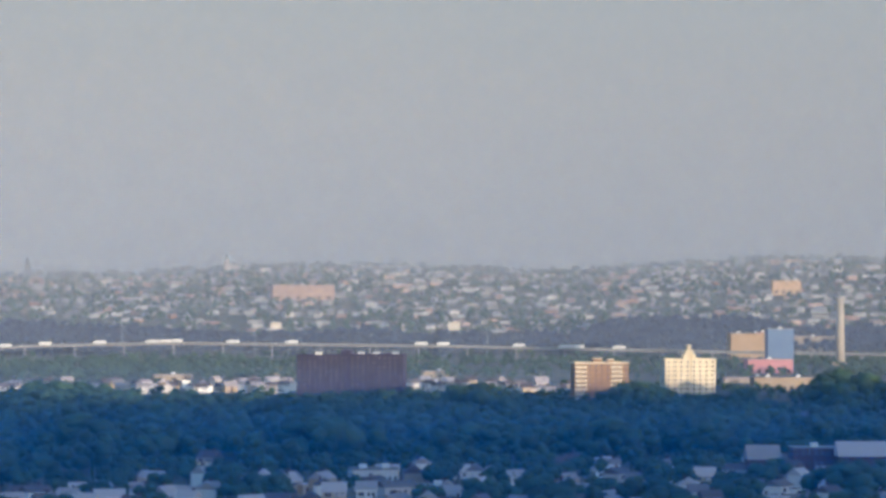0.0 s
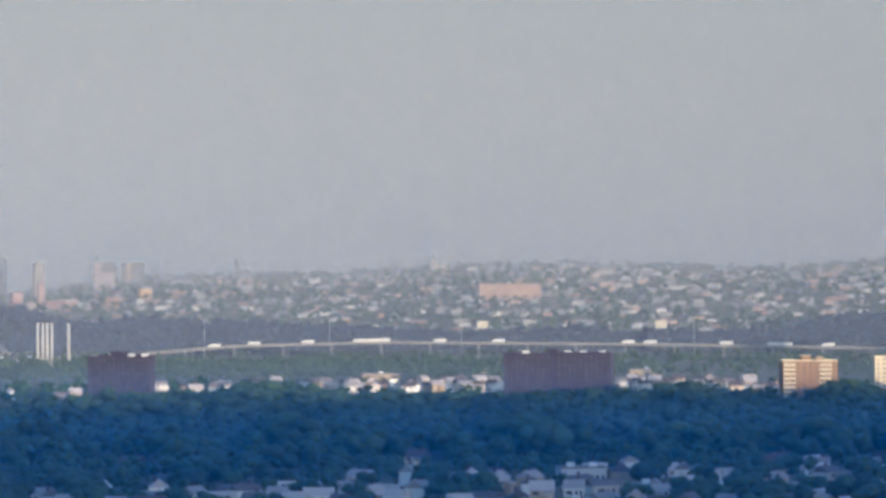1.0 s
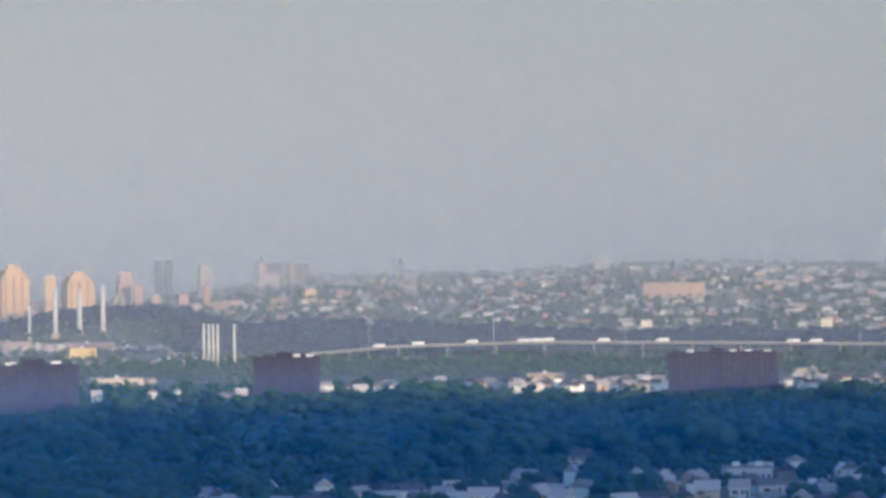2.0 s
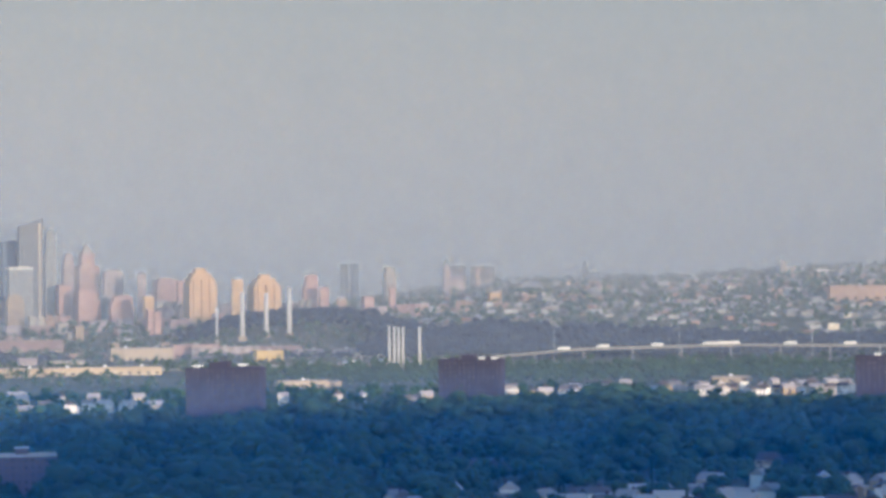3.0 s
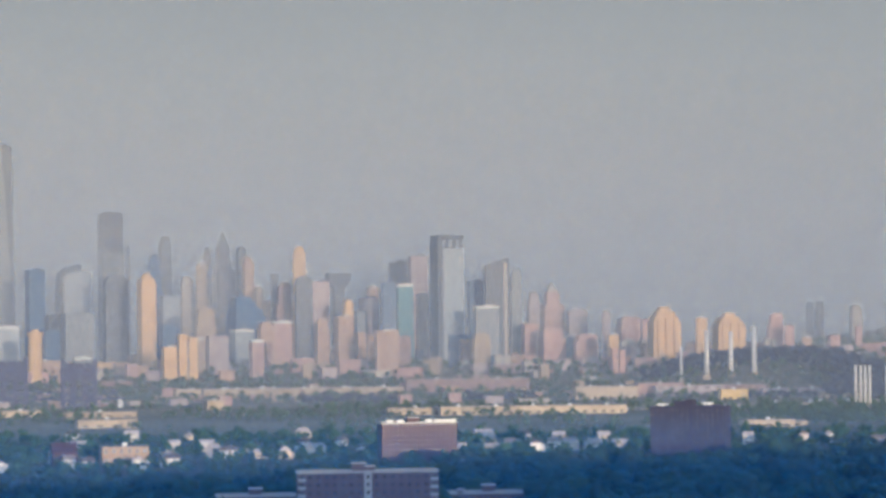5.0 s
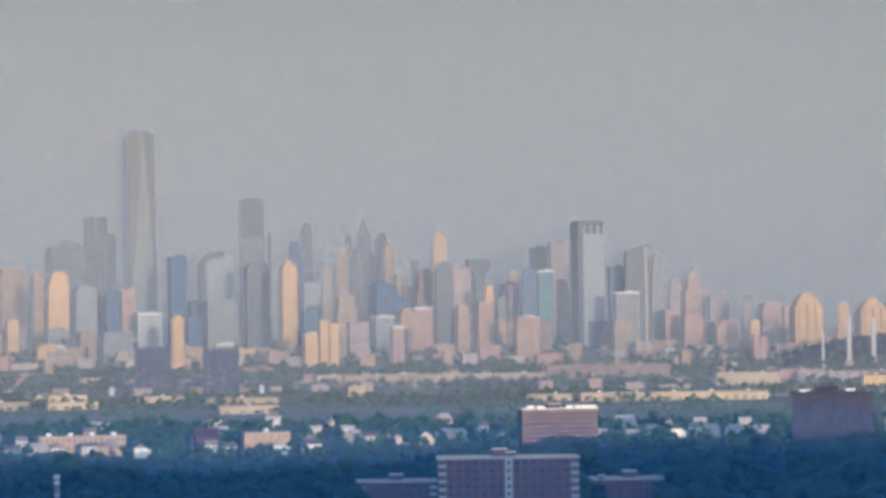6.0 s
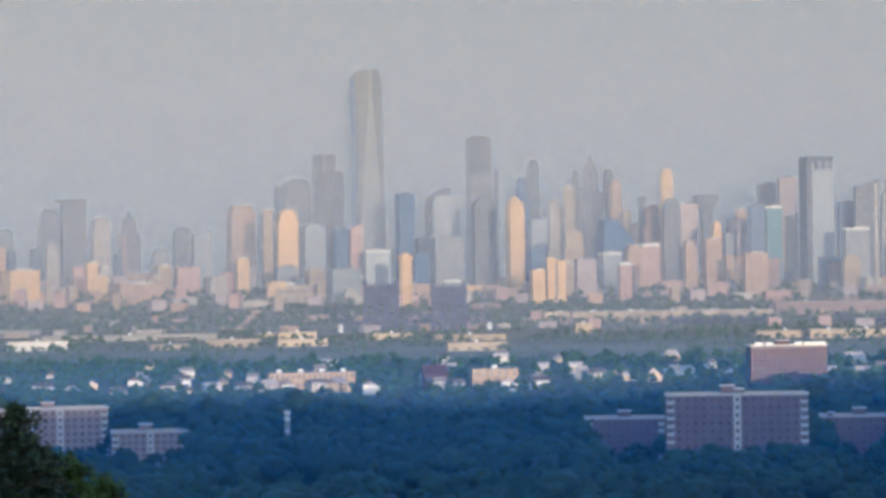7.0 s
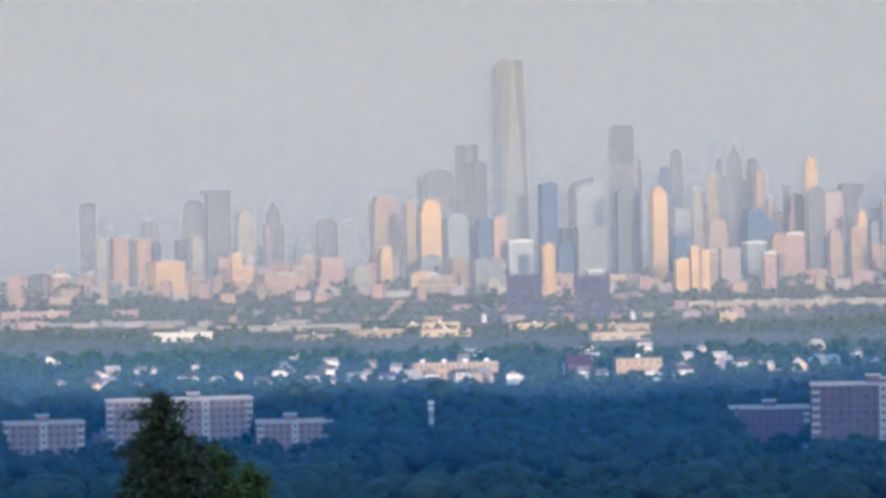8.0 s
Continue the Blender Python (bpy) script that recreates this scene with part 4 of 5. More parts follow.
tower("apartment_tower", 24.47, 4150, 26.6, 106.1, "peach", "step")
tower("skyscraper", 24.29, 4420, 15.0, 183.2, "dark", "tee_small")
tower("apartment_tower", 24.10, 4370, 28.9, 168.6, "brick", "step")
tower("apartment_tower", 24.14, 4220, 32.1, 108.8, "pink", "white_roof")
tower("skyscraper", 23.78, 4610, 24.0, 233.4, "gold", "round")
# next two stand for one building: its dark left side and mauve right
tower("skyscraper", 23.69, 4290, 31.7, 177.8, "dark", "round")
tower("apartment_tower", 23.36, 4330, 31.1, 168.8, "mauve", "box")
tower("skyscraper", 22.99, 4450, 39.9, 184.3, "dark", "tee")
tower("apartment_tower", 23.32, 4100, 21.3, 110.6, "peach", "step")
tower("apartment_tower", 22.88, 4140, 29.7, 113.0, "peach", "box")
tower("apartment_tower", 22.79, 4200, 16.7, 138.7, "gold", "step")
tower("apartment_tower", 22.37, 4400, 34.1, 143.7, "mauve", "box")
tower("apartment_tower", 22.28, 4480, 19.6, 161.8, "peach", "box")
tower("office_tower", 22.52, 4330, 20.7, 122.9, "grey", "box")
tower("apartment_tower", 22.00, 4000, 38.9, 91.1, "peach", "box")
tower("office_tower", 21.95, 4240, 25.2, 163.1, "blue", "box")
tower("office_tower", 21.62, 4255, 27.8, 163.0, "teal", "white_roof")
tower("skyscraper", 21.76, 4500, 35.7, 202.2, "dark", "box")
tower("skyscraper", 21.35, 4600, 33.7, 214.5, "mauve", "box")
tower("apartment_tower", 21.26, 4350, 20.6, 148.0, "pale", "box")
tower("apartment_tower", 21.65, 4120, 24.5, 83.0, "brick", "box")
tower("skyscraper", 20.75, 4200, 49.1, 233.2, "glass", "gold")
tower("office_tower", 20.17, 4350, 28.0, 167.9, "blue", "box")
tower("office_tower", 19.96, 4100, 41.2, 127.1, "grey", "white_roof")
tower("skyscraper", 19.75, 4300, 43.2, 202.1, "dark", "slant")
tower("skyscraper", 19.35, 4350, 21.0, 186.4, "grey", "step")
tower("apartment_tower", 19.00, 4550, 21.0, 152.5, "mauve", "step")
tower("apartment_tower", 18.62, 4600, 41.5, 169.5, "pink", "spire")
tower("apartment_tower", 19.08, 4300, 24.2, 100.1, "pink", "box")
tower("apartment_tower", 18.63, 4250, 42.6, 92.6, "pink", "step")
tower("apartment_tower", 18.10, 4560, 37.4, 126.0, "mauve", "round")
tower("apartment_tower", 17.93, 4200, 40.3, 83.4, "pink", "step")
tower("apartment_tower", 17.51, 4450, 16.0, 119.0, "mauve", "box")
tower("apartment_tower", 17.37, 4100, 17.2, 81.3, "gold", "box")
tower("midrise_block", 17.02, 4600, 49.5, 111.5, "pink", "step")
tower("midrise_block", 16.33, 4100, 49.7, 121.5, "gold", "ziggurat")
tower("apartment_tower", 15.57, 4100, 18.7, 104.4, "gold", "box")
tower("midrise_block", 15.02, 4150, 50.0, 111.7, "gold", "ziggurat")
tower("office_tower", 18.31, 4260, 22.2, 80.4, "grey", "box")
tower("apartment_tower", 16.72, 4350, 13.8, 105.2, "pink", "box")
tower("apartment_tower", 14.08, 4300, 26.9, 112.1, "pink", "step")
tower("apartment_tower", 13.79, 4250, 15.4, 92.6, "pink", "box")
tower("apartment_tower", 13.44, 4250, 16.3, 75.1, "peach", "box")
tower("apartment_tower", 13.39, 4650, 15.0, 130.8, "pale", "box")
tower("apartment_tower", 13.18, 4650, 15.0, 132.5, "pale", "box")
tower("apartment_tower", 12.90, 4250, 18.8, 78.0, "pink", "box")
tower("apartment_tower", 12.45, 4500, 21.7, 125.4, "pale", "step")
tower("apartment_tower", 12.41, 4300, 10.4, 90.4, "pink", "box")
tower("hospital", 11.08, 4650, 31.7, 126.2, "peach", "box")
tower("hospital", 10.55, 4650, 39.1, 124.7, "peach", "box")
tower("apartment_tower", 10.31, 4300, 21.5, 82.2, "gold", "box")
tower("midrise_block", 12.00, 4200, 50.6, 63.5, "peach", "box")

fill = random.Random(23)
for i in range(120):                                  # the lesser buildings that fill the gaps of the skyline
    az = fill.uniform(15.5, 40.5)
    tall = 1.0 if 20 < az < 33 else 0.8
    tower(fill.choice(("apartment_tower", "office_tower", "apartment_tower")), az, fill.uniform(3980, 4720), fill.uniform(14, 36), fill.uniform(34, 84) * tall + 6,
          fill.choice(("pink", "mauve", "peach", "pale", "tan", "grey", "pink", "brick", "dark", "gold")), fill.choice(("box", "step", "box", "step", "notch", "twin", "white_roof")))

for i in range(44):                                   # lower rows on the rise beside the skyline
    tower(fill.choice(("apartment_tower", "midrise_block")), fill.uniform(9.5, 19.5), fill.uniform(4250, 4700), fill.uniform(12, 34), fill.uniform(52, 78),
          fill.choice(("pink", "mauve", "peach", "pale", "tan", "pink", "brick")), fill.choice(("box", "step", "box", "twin")))


def glass_obelisk(az, d, w, h):
    """The tallest tower: a square shaft whose corners are cut into long triangles, with a mast ring."""
    x, y = place(az, d)
    z = ground_height(x, y)
    t = thing("skyscraper", az, d, 13, "tallest glass skyscraper with tapering chamfered corners and mast ring", "skyscraper", "far city skyline", z)
    h -= z
    a = w / 2 / 1.17
    s = Soup()
    base = 55
    s.box(0, 0, -6, 2 * a, 2 * a, base + 6)
    k = len(s.v)
    s.v += [(-a, -a, base), (a, -a, base), (a, a, base), (-a, a, base), (0, -a, h), (a, 0, h), (0, a, h), (-a, 0, h)]
    for i in range(4):
        s.f += [(k + i, k + (i + 1) % 4, k + 4 + i), (k + (i + 1) % 4, k + 4 + (i + 1) % 4, k + 4 + i)]
    s.f.append((k + 4, k + 5, k + 6, k + 7))
    part("shaft", s, FACADES["grey"], t)
    # added dark strip: the left face's shade as blue colour
    part("shade_strip", Soup().box(-1.08 * a, 0.12 * a, 20, 0.34 * a, 1.3 * a, h - 28, 1.0, -13), FACADES["blue"], t, "dark blue strip standing for the shaded left face")
    part("mast_ring", Soup().tube(0, 0, h, 16, 16, 4, 20), FACADES["grey"], t)
    return t


glass_obelisk(29.87, 4600, 52.9, 398.2)


# ---- power station stacks ----
def stack(az, d, h, r, label):
    x, y = place(az, d)
    t = thing("chimney_stack", az, d, 0, label, "chimney", "industrial chimneys", ground_height(x, y))
    part("shaft", Soup().tube(0, 0, -2, r, r * 0.78, h + 2, 16), STACK_GREY if r > 4 else CONCRETE, t, smooth=True)
    part("rim", Soup().tube(0, 0, h, r * 0.9, r * 0.9, 1.2, 16), CONCRETE, t)
    part("base_house", Soup().box(0, 1, 0, r * 3.2, r * 3, 7), SHED, t)
    return t


stack(15.47, 3720, 64.5, 3.4, "tall cream concrete power station chimney")
stack(14.98, 3720, 61.0, 3.4, "tall cream concrete power station chimney")
stack(14.51, 3720, 66.5, 3.4, "tall cream concrete power station chimney")
stack(15.99, 3720, 48.5, 1.9, "slender white steel industrial chimney")
stack(12.47, 2900, 46.1, 1.5, "slender white steel industrial chimney")
stack(12.37, 2900, 46.1, 1.5, "slender white steel industrial chimney")
stack(12.28, 2900, 46.0, 1.5, "slender white steel industrial chimney")
stack(12.19, 2900, 45.9, 1.5, "slender white steel industrial chimney")
stack(11.85, 2900, 45.7, 1.5, "slender white steel industrial chimney")
stack(-8.08, 2850, 71.9, 4.6, "tall cream concrete power station chimney")


# ---- elevated highway with traffic ----
def road_at(az):
    """Distance and deck height of the highway."""
    d = float(np.interp(az, (-9, 0, 7, 12, 20), (3000, 3080, 3150, 3180, 2900)))
    z = float(np.interp(az, (-9, -5, 0, 5.5, 8.5, 10.5, 13, 20), (11.5, 13.5, 18.0, 20.5, 17.0, 8.0, 3.2, 2.4)))
    return d, z


def highway():
    t = tagged(new("road"), "pale concrete highway viaduct crossing the plain", "highway", kind="structure")
    azs = np.arange(-9.5, 19.5, 0.5)
    girder, rails = Soup(), Soup()
    def section(az, off, lift):
        d, z = road_at(az)
        x, y = place(az, d + off)
        return (x, y, z + lift)
    for a, b in zip(azs[:-1], azs[1:]):
        girder.prism([section(a, -9, -1.8), section(b, -9, -1.8), section(b, 9, -1.8), section(a, 9, -1.8)], [section(a, -9, 0), section(b, -9, 0), section(b, 9, 0), section(a, 9, 0)])
        for off in (-9.2, 9.2):
            rails.prism([section(a, off - 0.2, -0.6), section(b, off - 0.2, -0.6), section(b, off + 0.2, -0.6), section(a, off + 0.2, -0.6)], [section(a, off - 0.2, 1.0), section(b, off - 0.2, 1.0), section(b, off + 0.2, 1.0), section(a, off + 0.2, 1.0)])
    part("deck", girder, ROADWAY, t)
    part("barrier", rails, ROADWAY, t)
    for az in azs[::2]:
        d, z = road_at(az)
        x, y = place(az, d)
        g = ground_height(x, y)
        if z - g > 4:
            p = Soup().tube(0, -4, -1, 0.9, 0.9, z - g - 2.4, 10).tube(0, 4, -1, 0.9, 0.9, z - g - 2.4, 10).box(0, 0, z - g - 3.4, 2, 14, 1.6)
            o = part("pier", p, ROADWAY, t)
            o.matrix_basis = pose(x, y, g, 0, 0, az)


highway()


def truck_model():
    t = tagged(new("truck"), "white box truck on the highway", "truck", "highway traffic")
    part("trailer", Soup().box(1.6, 0, 1.1, 11.5, 2.5, 2.9), WHITE, t)
    part("cab", Soup().box(-5.6, 0, 0.8, 2.2, 2.4, 2.6, 0.92), WHITE, t)
    part("windscreen", Soup().box(-6.62, 0, 2.1, 0.12, 2.0, 0.9), DARK_GLASS, t)
    for x in (-5.4, 4.2, 5.6):
        for y in (-1.1, 1.1):
            w = part("wheel", Soup().tube(0, 0, -0.2, 0.5, 0.5, 0.4, 12), ASPHALT, t)
            w.location, w.rotation_euler = (x, y, 0.5), (radians(90), 0, 0)
    return t


def car_model():
    t = tagged(new("car"), "pale passenger car on the highway", "car", "highway traffic")
    part("body", Soup().box(0, 0, 0.3, 4.5, 1.8, 0.7, 0.96), WHITE, t)
    part("cabin", Soup().box(0.2, 0, 1.0, 2.6, 1.6, 0.55, 0.8), DARK_GLASS, t)
    for x in (-1.4, 1.4):
        for y in (-0.8, 0.8):
            w = part("wheel", Soup().tube(0, 0, -0.1, 0.33, 0.33, 0.2, 10), ASPHALT, t)
            w.location, w.rotation_euler = (x, y, 0.33), (radians(90), 0, 0)
    return t


def on_road(model, az, lane, first):
    d, z = road_at(az)
    x, y = place(az, d + lane)
    m = pose(x, y, z + 0.02, 0, 0, az)
    if first:
        model.matrix_basis = m
        return model
    return copy_thing(model, m)


TRUCK, CAR = truck_model(), car_model()
for i, az in enumerate((5.45, 5.7, 5.95, 3.1, 0.45, 0.0, -1.55, -2.5, -2.75, 7.0, 8.1, 8.9, -3.6, 4.3, 12.6, 13.3, 14.2, 15.5, 16.4, 17.3, 18.1)):
    on_road(TRUCK, az, -5 if i % 3 else 4, i == 0)
for i in range(34):
    on_road(CAR, -8.8 + 0.82 * i + 0.2 * math.sin(i * 5.0), (-6.5, -3, 3, 6.5)[i % 4], i == 0)


def lamp_mast(az, d, h, base, label="tall grey highway lighting mast"):
    t = thing("lamp_mast", az, d, 0, label, "street lamp", "lighting masts", base)
    part("pole", Soup().tube(0, 0, -1, 0.26, 0.16, h + 1, 8), GALV, t)
    part("lamp_ring", Soup().tube(0, 0, h, 0.9, 0.9, 0.5, 12), GALV, t)


for az in (6.55, 3.85, -0.9, 9.1):
    lamp_mast(az, road_at(az)[0] + 14, 44 if az > 6 else 38, 0)


def billboard(az, d, z, w, h):
    x, y = place(az, d)
    g = ground_height(x, y)
    t = thing("billboard", az, d, 12, "blank pale cream roadside billboard on posts", "billboard", "billboards", g)
    part("panel", Soup().box(0, 0, z - g, w, 0.6, h), CREAM, t)
    part("frame", Soup().box(0, 0.5, z - g - 0.4, w + 0.8, 0.4, h + 0.8), GALV, t)
    for x in (-w / 3, w / 3):
        part("post", Soup().tube(x, 0.6, -1, 0.4, 0.4, z - g + 1, 8), STEEL, t)


billboard(3.42, 3400, 32, 13, 8)
billboard(-0.23, 3400, 31, 14, 9)


# ---- steel lift bridge on the plain ----
def bridge_tower(t, x, w, h):
    legs = Soup()
    for dx in (-w / 2, -w / 6, w / 6, w / 2):
        for dy in (-6, 6):
            legs.box(x + dx, dy, -2, 4.6, 3.6, h * (1.0 if abs(dx) > w / 4 else 0.86) + 2)
    tower_part = part("bridge_tower", legs, STEEL, t)
    brace, n = Soup(), 6
    for k in range(n):
        z0, z1 = h * 0.85 * k / n, h * 0.85 * (k + 1) / n
        for dy in (-6, 6):
            brace.beam((x - w / 2, dy, z0), (x + w / 2, dy, z1), 1.2)
            brace.beam((x + w / 2, dy, z0), (x - w / 2, dy, z1), 1.2)
            brace.box(x, dy, z1 - 0.6, w, 1.4, 1.2)
    part("bracing", brace, STEEL, tower_part)
    part("counterweight", Soup().box(x, 0, h * 0.55, w * 0.85, 8, h * 0.3), STEEL, tower_part)
    part("sheave_house", Soup().box(x, 0, h * 0.86, w * 0.8, 10, 4), STEEL, tower_part)


def lift_bridge():
    t = thing("lift_bridge", 28.96, 3380, 4, "steel railway lift bridge with lattice towers, coloured dark purple as in shade", "bridge", z=0)
    bridge_tower(t, -41, 38, 62)
    bridge_tower(t, 41, 38, 58)
    span = Soup().box(0, 0, 10, 190, 9, 2.2)
    for i in range(16):
        x = -88 + 11 * i
        for dy in (-4.4, 4.4):
            span.beam((x, dy, 12), (x + 5.5, dy, 20), 0.5)
            span.beam((x + 5.5, dy, 20), (x + 11, dy, 12), 0.5)
    for dy in (-4.4, 4.4):
        span.box(0, dy, 20, 176, 1.0, 1.0)
    part("truss_span", span, STEEL, t)
    for x in (-90, -60, 60, 90):
        part("pier", Soup().box(x, 0, -3, 6, 12, 13, 0.85), CONCRETE, t)


lift_bridge()


# ---- antenna mast in the wood ----
def antenna_mast(az, d, h):
    t = thing("antenna_mast", az, d, 0, "slender pale steel lattice antenna mast with dishes", "antenna")
    s = Soup()
    for dx, dy in ((-0.8, -0.6), (0.8, -0.6), (0, 0.8)):
        s.beam((dx * 1.5, dy * 1.5, -1), (dx * 0.6, dy * 0.6, h), 0.16)
    for k in range(14):
        z0, z1 = h * k / 14, h * (k + 1) / 14
        s.beam((-1.1, -0.8, z0), (1.1, -0.8, z1), 0.09).beam((1.1, -0.8, z0), (0, 1.0, z1), 0.09).beam((0, 1.0, z0), (-1.1, -0.8, z1), 0.09)
    part("lattice", s, GALV, t)
    for k, z in enumerate((h - 1.5, h - 4, h - 9)):
        part("antenna_panel", Soup().box(0, -1.0, z, 2.6 - 0.4 * k, 0.5, 1.5), WHITE, t)
    part("cabin", Soup().box(3, 0, -0.5, 4, 3, 3.2), CONCRETE, t)


antenna_mast(31.6, 1130, 22)
CLEAR.append((31.6, 0.3, 880, 1140))


# ---- church towers on the far hill ----
def steeple(az, d, w, h, mat, label):
    x, y = place(az, d)
    t = thing("church", az, d, 10, label, "church", z=ground_height(x, y) - 1)
    part("tower", Soup().box(0, 0, -3, w, w, h * 0.62 + 3), mat, t)
    part("belfry", Soup().box(0, 0, h * 0.62, w * 0.8, w * 0.8, h * 0.14), mat, t)
    part("spire", Soup().box(0, 0, h * 0.76, w * 0.7, w * 0.7, h * 0.24, 0.05), FACADES["grey"], t)
    part("nave", Soup().box(w * 1.3, 4, -3, w * 2.2, w * 1.4, h * 0.34 + 3).gable(w * 1.3, 4, h * 0.34, w * 2.2, w * 1.4, h * 0.14), mat, t)


steeple(4.42, 4600, 9, 36, FACADES["pale"], "pale stone church with a short spire on the hill")
steeple(11.28, 4620, 12, 60, FACADES["mauve"], "grey domed church tower above far roofs")
steeple(8.45, 4680, 10, 40, FACADES["pale"], "pale hazy tower above the far hill")


# ---- low city streets before the skyline, and the built-up hill ----
def lowrise_model(w, d, h, mat):
    t = tagged(new("city_building"), "low flat-roofed city building in hazy evening sun", "building", "low city streets")
    part("wall", Soup().box(0, 0, -4, w, d, h + 4), mat, t)
    part("parapet", Soup().box(0, -d / 2, h, w + 0.6, 0.8, 1.0).box(0, d / 2, h, w + 0.6, 0.8, 1.0), mat, t)
    part("roof", Soup().box(0, 0, h, w - 0.4, d - 1.2, 0.4), ROOFING, t)
    part("roof_unit", Soup().box(w * 0.2, 0, h + 0.4, w * 0.2, d * 0.3, 2.4), ROOFING, t)
    return t


LOWRISE = [lowrise_model(w, d, h, FACADES[c]) for w, d, h, c in ((30, 18, 10, "tan"), (20, 14, 14, "peach"), (38, 20, 8, "pale"), (15, 14, 20, "pink"), (22, 16, 12, "mauve"), (44, 22, 8, "brick"), (14, 12, 11, "pale"), (22, 15, 15, "mauve"), (12, 12, 22, "tan"), (32, 18, 16, "pink"))]
used = [False] * len(LOWRISE)


def lowrise(az, d):
    k = int(rng.integers(len(LOWRISE)))
    x, y = place(az, d)
    low = 1.0 if d > 3850 else 0.55                      # the nearer streets are lower
    m = pose(x, y, ground_height(x, y), 0, 0, az + rng.choice((10, 14, 18, -20))) @ Matrix.Diagonal((1, 1, low, 1))
    CLEAR.append((az, 0.16, d - 26, d + 10))
    if not used[k]:
        LOWRISE[k].matrix_basis, used[k] = m, True
        return
    copy_thing(LOWRISE[k], m)


for d, a0, a1, step, keep in ((4200, 11, 41, 0.6, 0.85), (4060, 16, 41, 0.46, 0.85), (3960, 16.6, 41, 0.5, 0.75), (3760, 16.6, 41, 0.5, 0.6), (3600, 17, 41, 0.6, 0.55), (3420, 18, 41, 0.9, 0.5)):
    for a in np.arange(a0, a1, step):
        if rng.random() < keep:
            lowrise(a + rng.uniform(-0.2, 0.2), d + rng.uniform(-50, 50))


def belt_end(az):
    """How far up the hill the belt of dark trees at its foot reaches."""
    return float(np.interp(az, (-9, -7, -6.3, -3.4, -2.8, 4, 7, 10, 12.5), (3700, 3640, 3780, 3780, 3600, 3610, 3740, 3850, 3850))) + 30 * noise.noise((az * 0.9, 0.0, 6.0))


def hill_houses():
    """Hundreds of small houses on the far slope."""
    groups = {"SIDING": Soup(), "peach": Soup(), "roof": Soup()}
    d = 3720
    while d < 4860:
        step = 27
        for az in np.arange(-10, 18, math.degrees(step / d)):
            if rng.random() < 0.4 and d > belt_end(az) + 25:
                a, dd = az + rng.uniform(-0.15, 0.15), d + rng.uniform(-14, 14)
                x, y = place(a, dd)
                z, w, h, dp = ground_height(x, y), rng.uniform(9, 26), rng.uniform(3, 6.5), rng.uniform(8, 12)
                turn = a + rng.choice((0, 12, 30, 80))
                groups["SIDING" if rng.random() < 0.75 else "peach"].box(x, y, z - 3, w, dp, h + 3, 1.0, turn)
                groups["roof"].box(x, y, z + h, w + 0.8, dp + 0.8, rng.uniform(0.5, 3), 0.45, turn)
        d += step
    for key, mat in (("SIDING", HILL_WALL), ("peach", HILL_PEACH), ("roof", HILL_ROOF)):
        tagged(new("far_houses", groups[key].mesh("far_houses", mat)), "countless small pale houses on a far hillside", "houses", kind="stuff")


HILL_WALL = rough_mat("far_house_walls", (0.20, 0.20, 0.19), (0.50, 0.48, 0.45), 0.01, 0.8, 0.2, per_island=0.8)
HILL_PEACH = rough_mat("far_brick_walls", (0.28, 0.17, 0.13), (0.50, 0.36, 0.28), 0.01, 0.8, 0.2, per_island=0.6)
HILL_ROOF = rough_mat("far_roofs", (0.07, 0.07, 0.075), (0.32, 0.31, 0.30), 0.01, 0.85, 0.2, per_island=0.8)
hill_houses()


# ---- woods ----
SHAPES_NEAR = [crown_shape(10, 2, 1.15, sprays=120) for _ in range(7)]
SHAPES_FAR = [crown_shape(8, 1, sprays=56) for _ in range(6)] + [crown_shape(5, 2, sprays=60) for _ in range(4)]
SHAPES_TINY = [crown_shape(5, 1) for _ in range(8)]


def wood_keep(az, d):
    if d > forest_edge(az) + 25 * math.sin(az * 2.3):
        return 0.0
    if d < 1270 and az < 13:
        return 0.74
    if az < -5.5 and 1180 < d < 1750:
        return 0.75
    return 0.97


def band(az, d):
    """A belt of trees along the foot of the hill, darkened in its leaf colour."""
    if d > belt_end(az):
        return 0.0
    return 0.97 if noise.noise((az * 0.35, d * 0.002, 5)) > -0.4 else 0.4


SLABS = ((22.43, 1.6, 1060, 0.72), (24.71, 1.0, 1150, 0.42), (19.95, 1.0, 1130, 0.45), (36.75, 1.7, 1200, 0.45), (34.41, 0.9, 1150, 0.42), (39.51, 1.0, 1150, 0.42))


def wood_size(az, d):
    """Growth kept low before the houses and slabs so that they show in the camera's view."""
    if d > forest_edge(az) - 190:
        return edge_top(az) / 21.0
    q = 0.66 if d < 1230 and az < 13 else 0.8 if d > 1500 else 1.0
    for a, w, n, low in SLABS:
        if abs(az - a) < w and n - 260 < d < n:
            return low
    return q * (1 + (0.8 if d > 1400 else 0.5) * noise.noise((az * 0.9, d * 0.009, 1)))


woods("woodland", scatter(760, 1130, -11, 42, 14.5, wood_keep, 12, 20, wood_size), SHAPES_NEAR, "dense dark blue-green deciduous wood in evening shade")
woods("woodland", scatter(1130, 1930, -11, 42, 15.5, wood_keep, 12, 21, wood_size), SHAPES_FAR, "dense dark blue-green deciduous wood in evening shade")
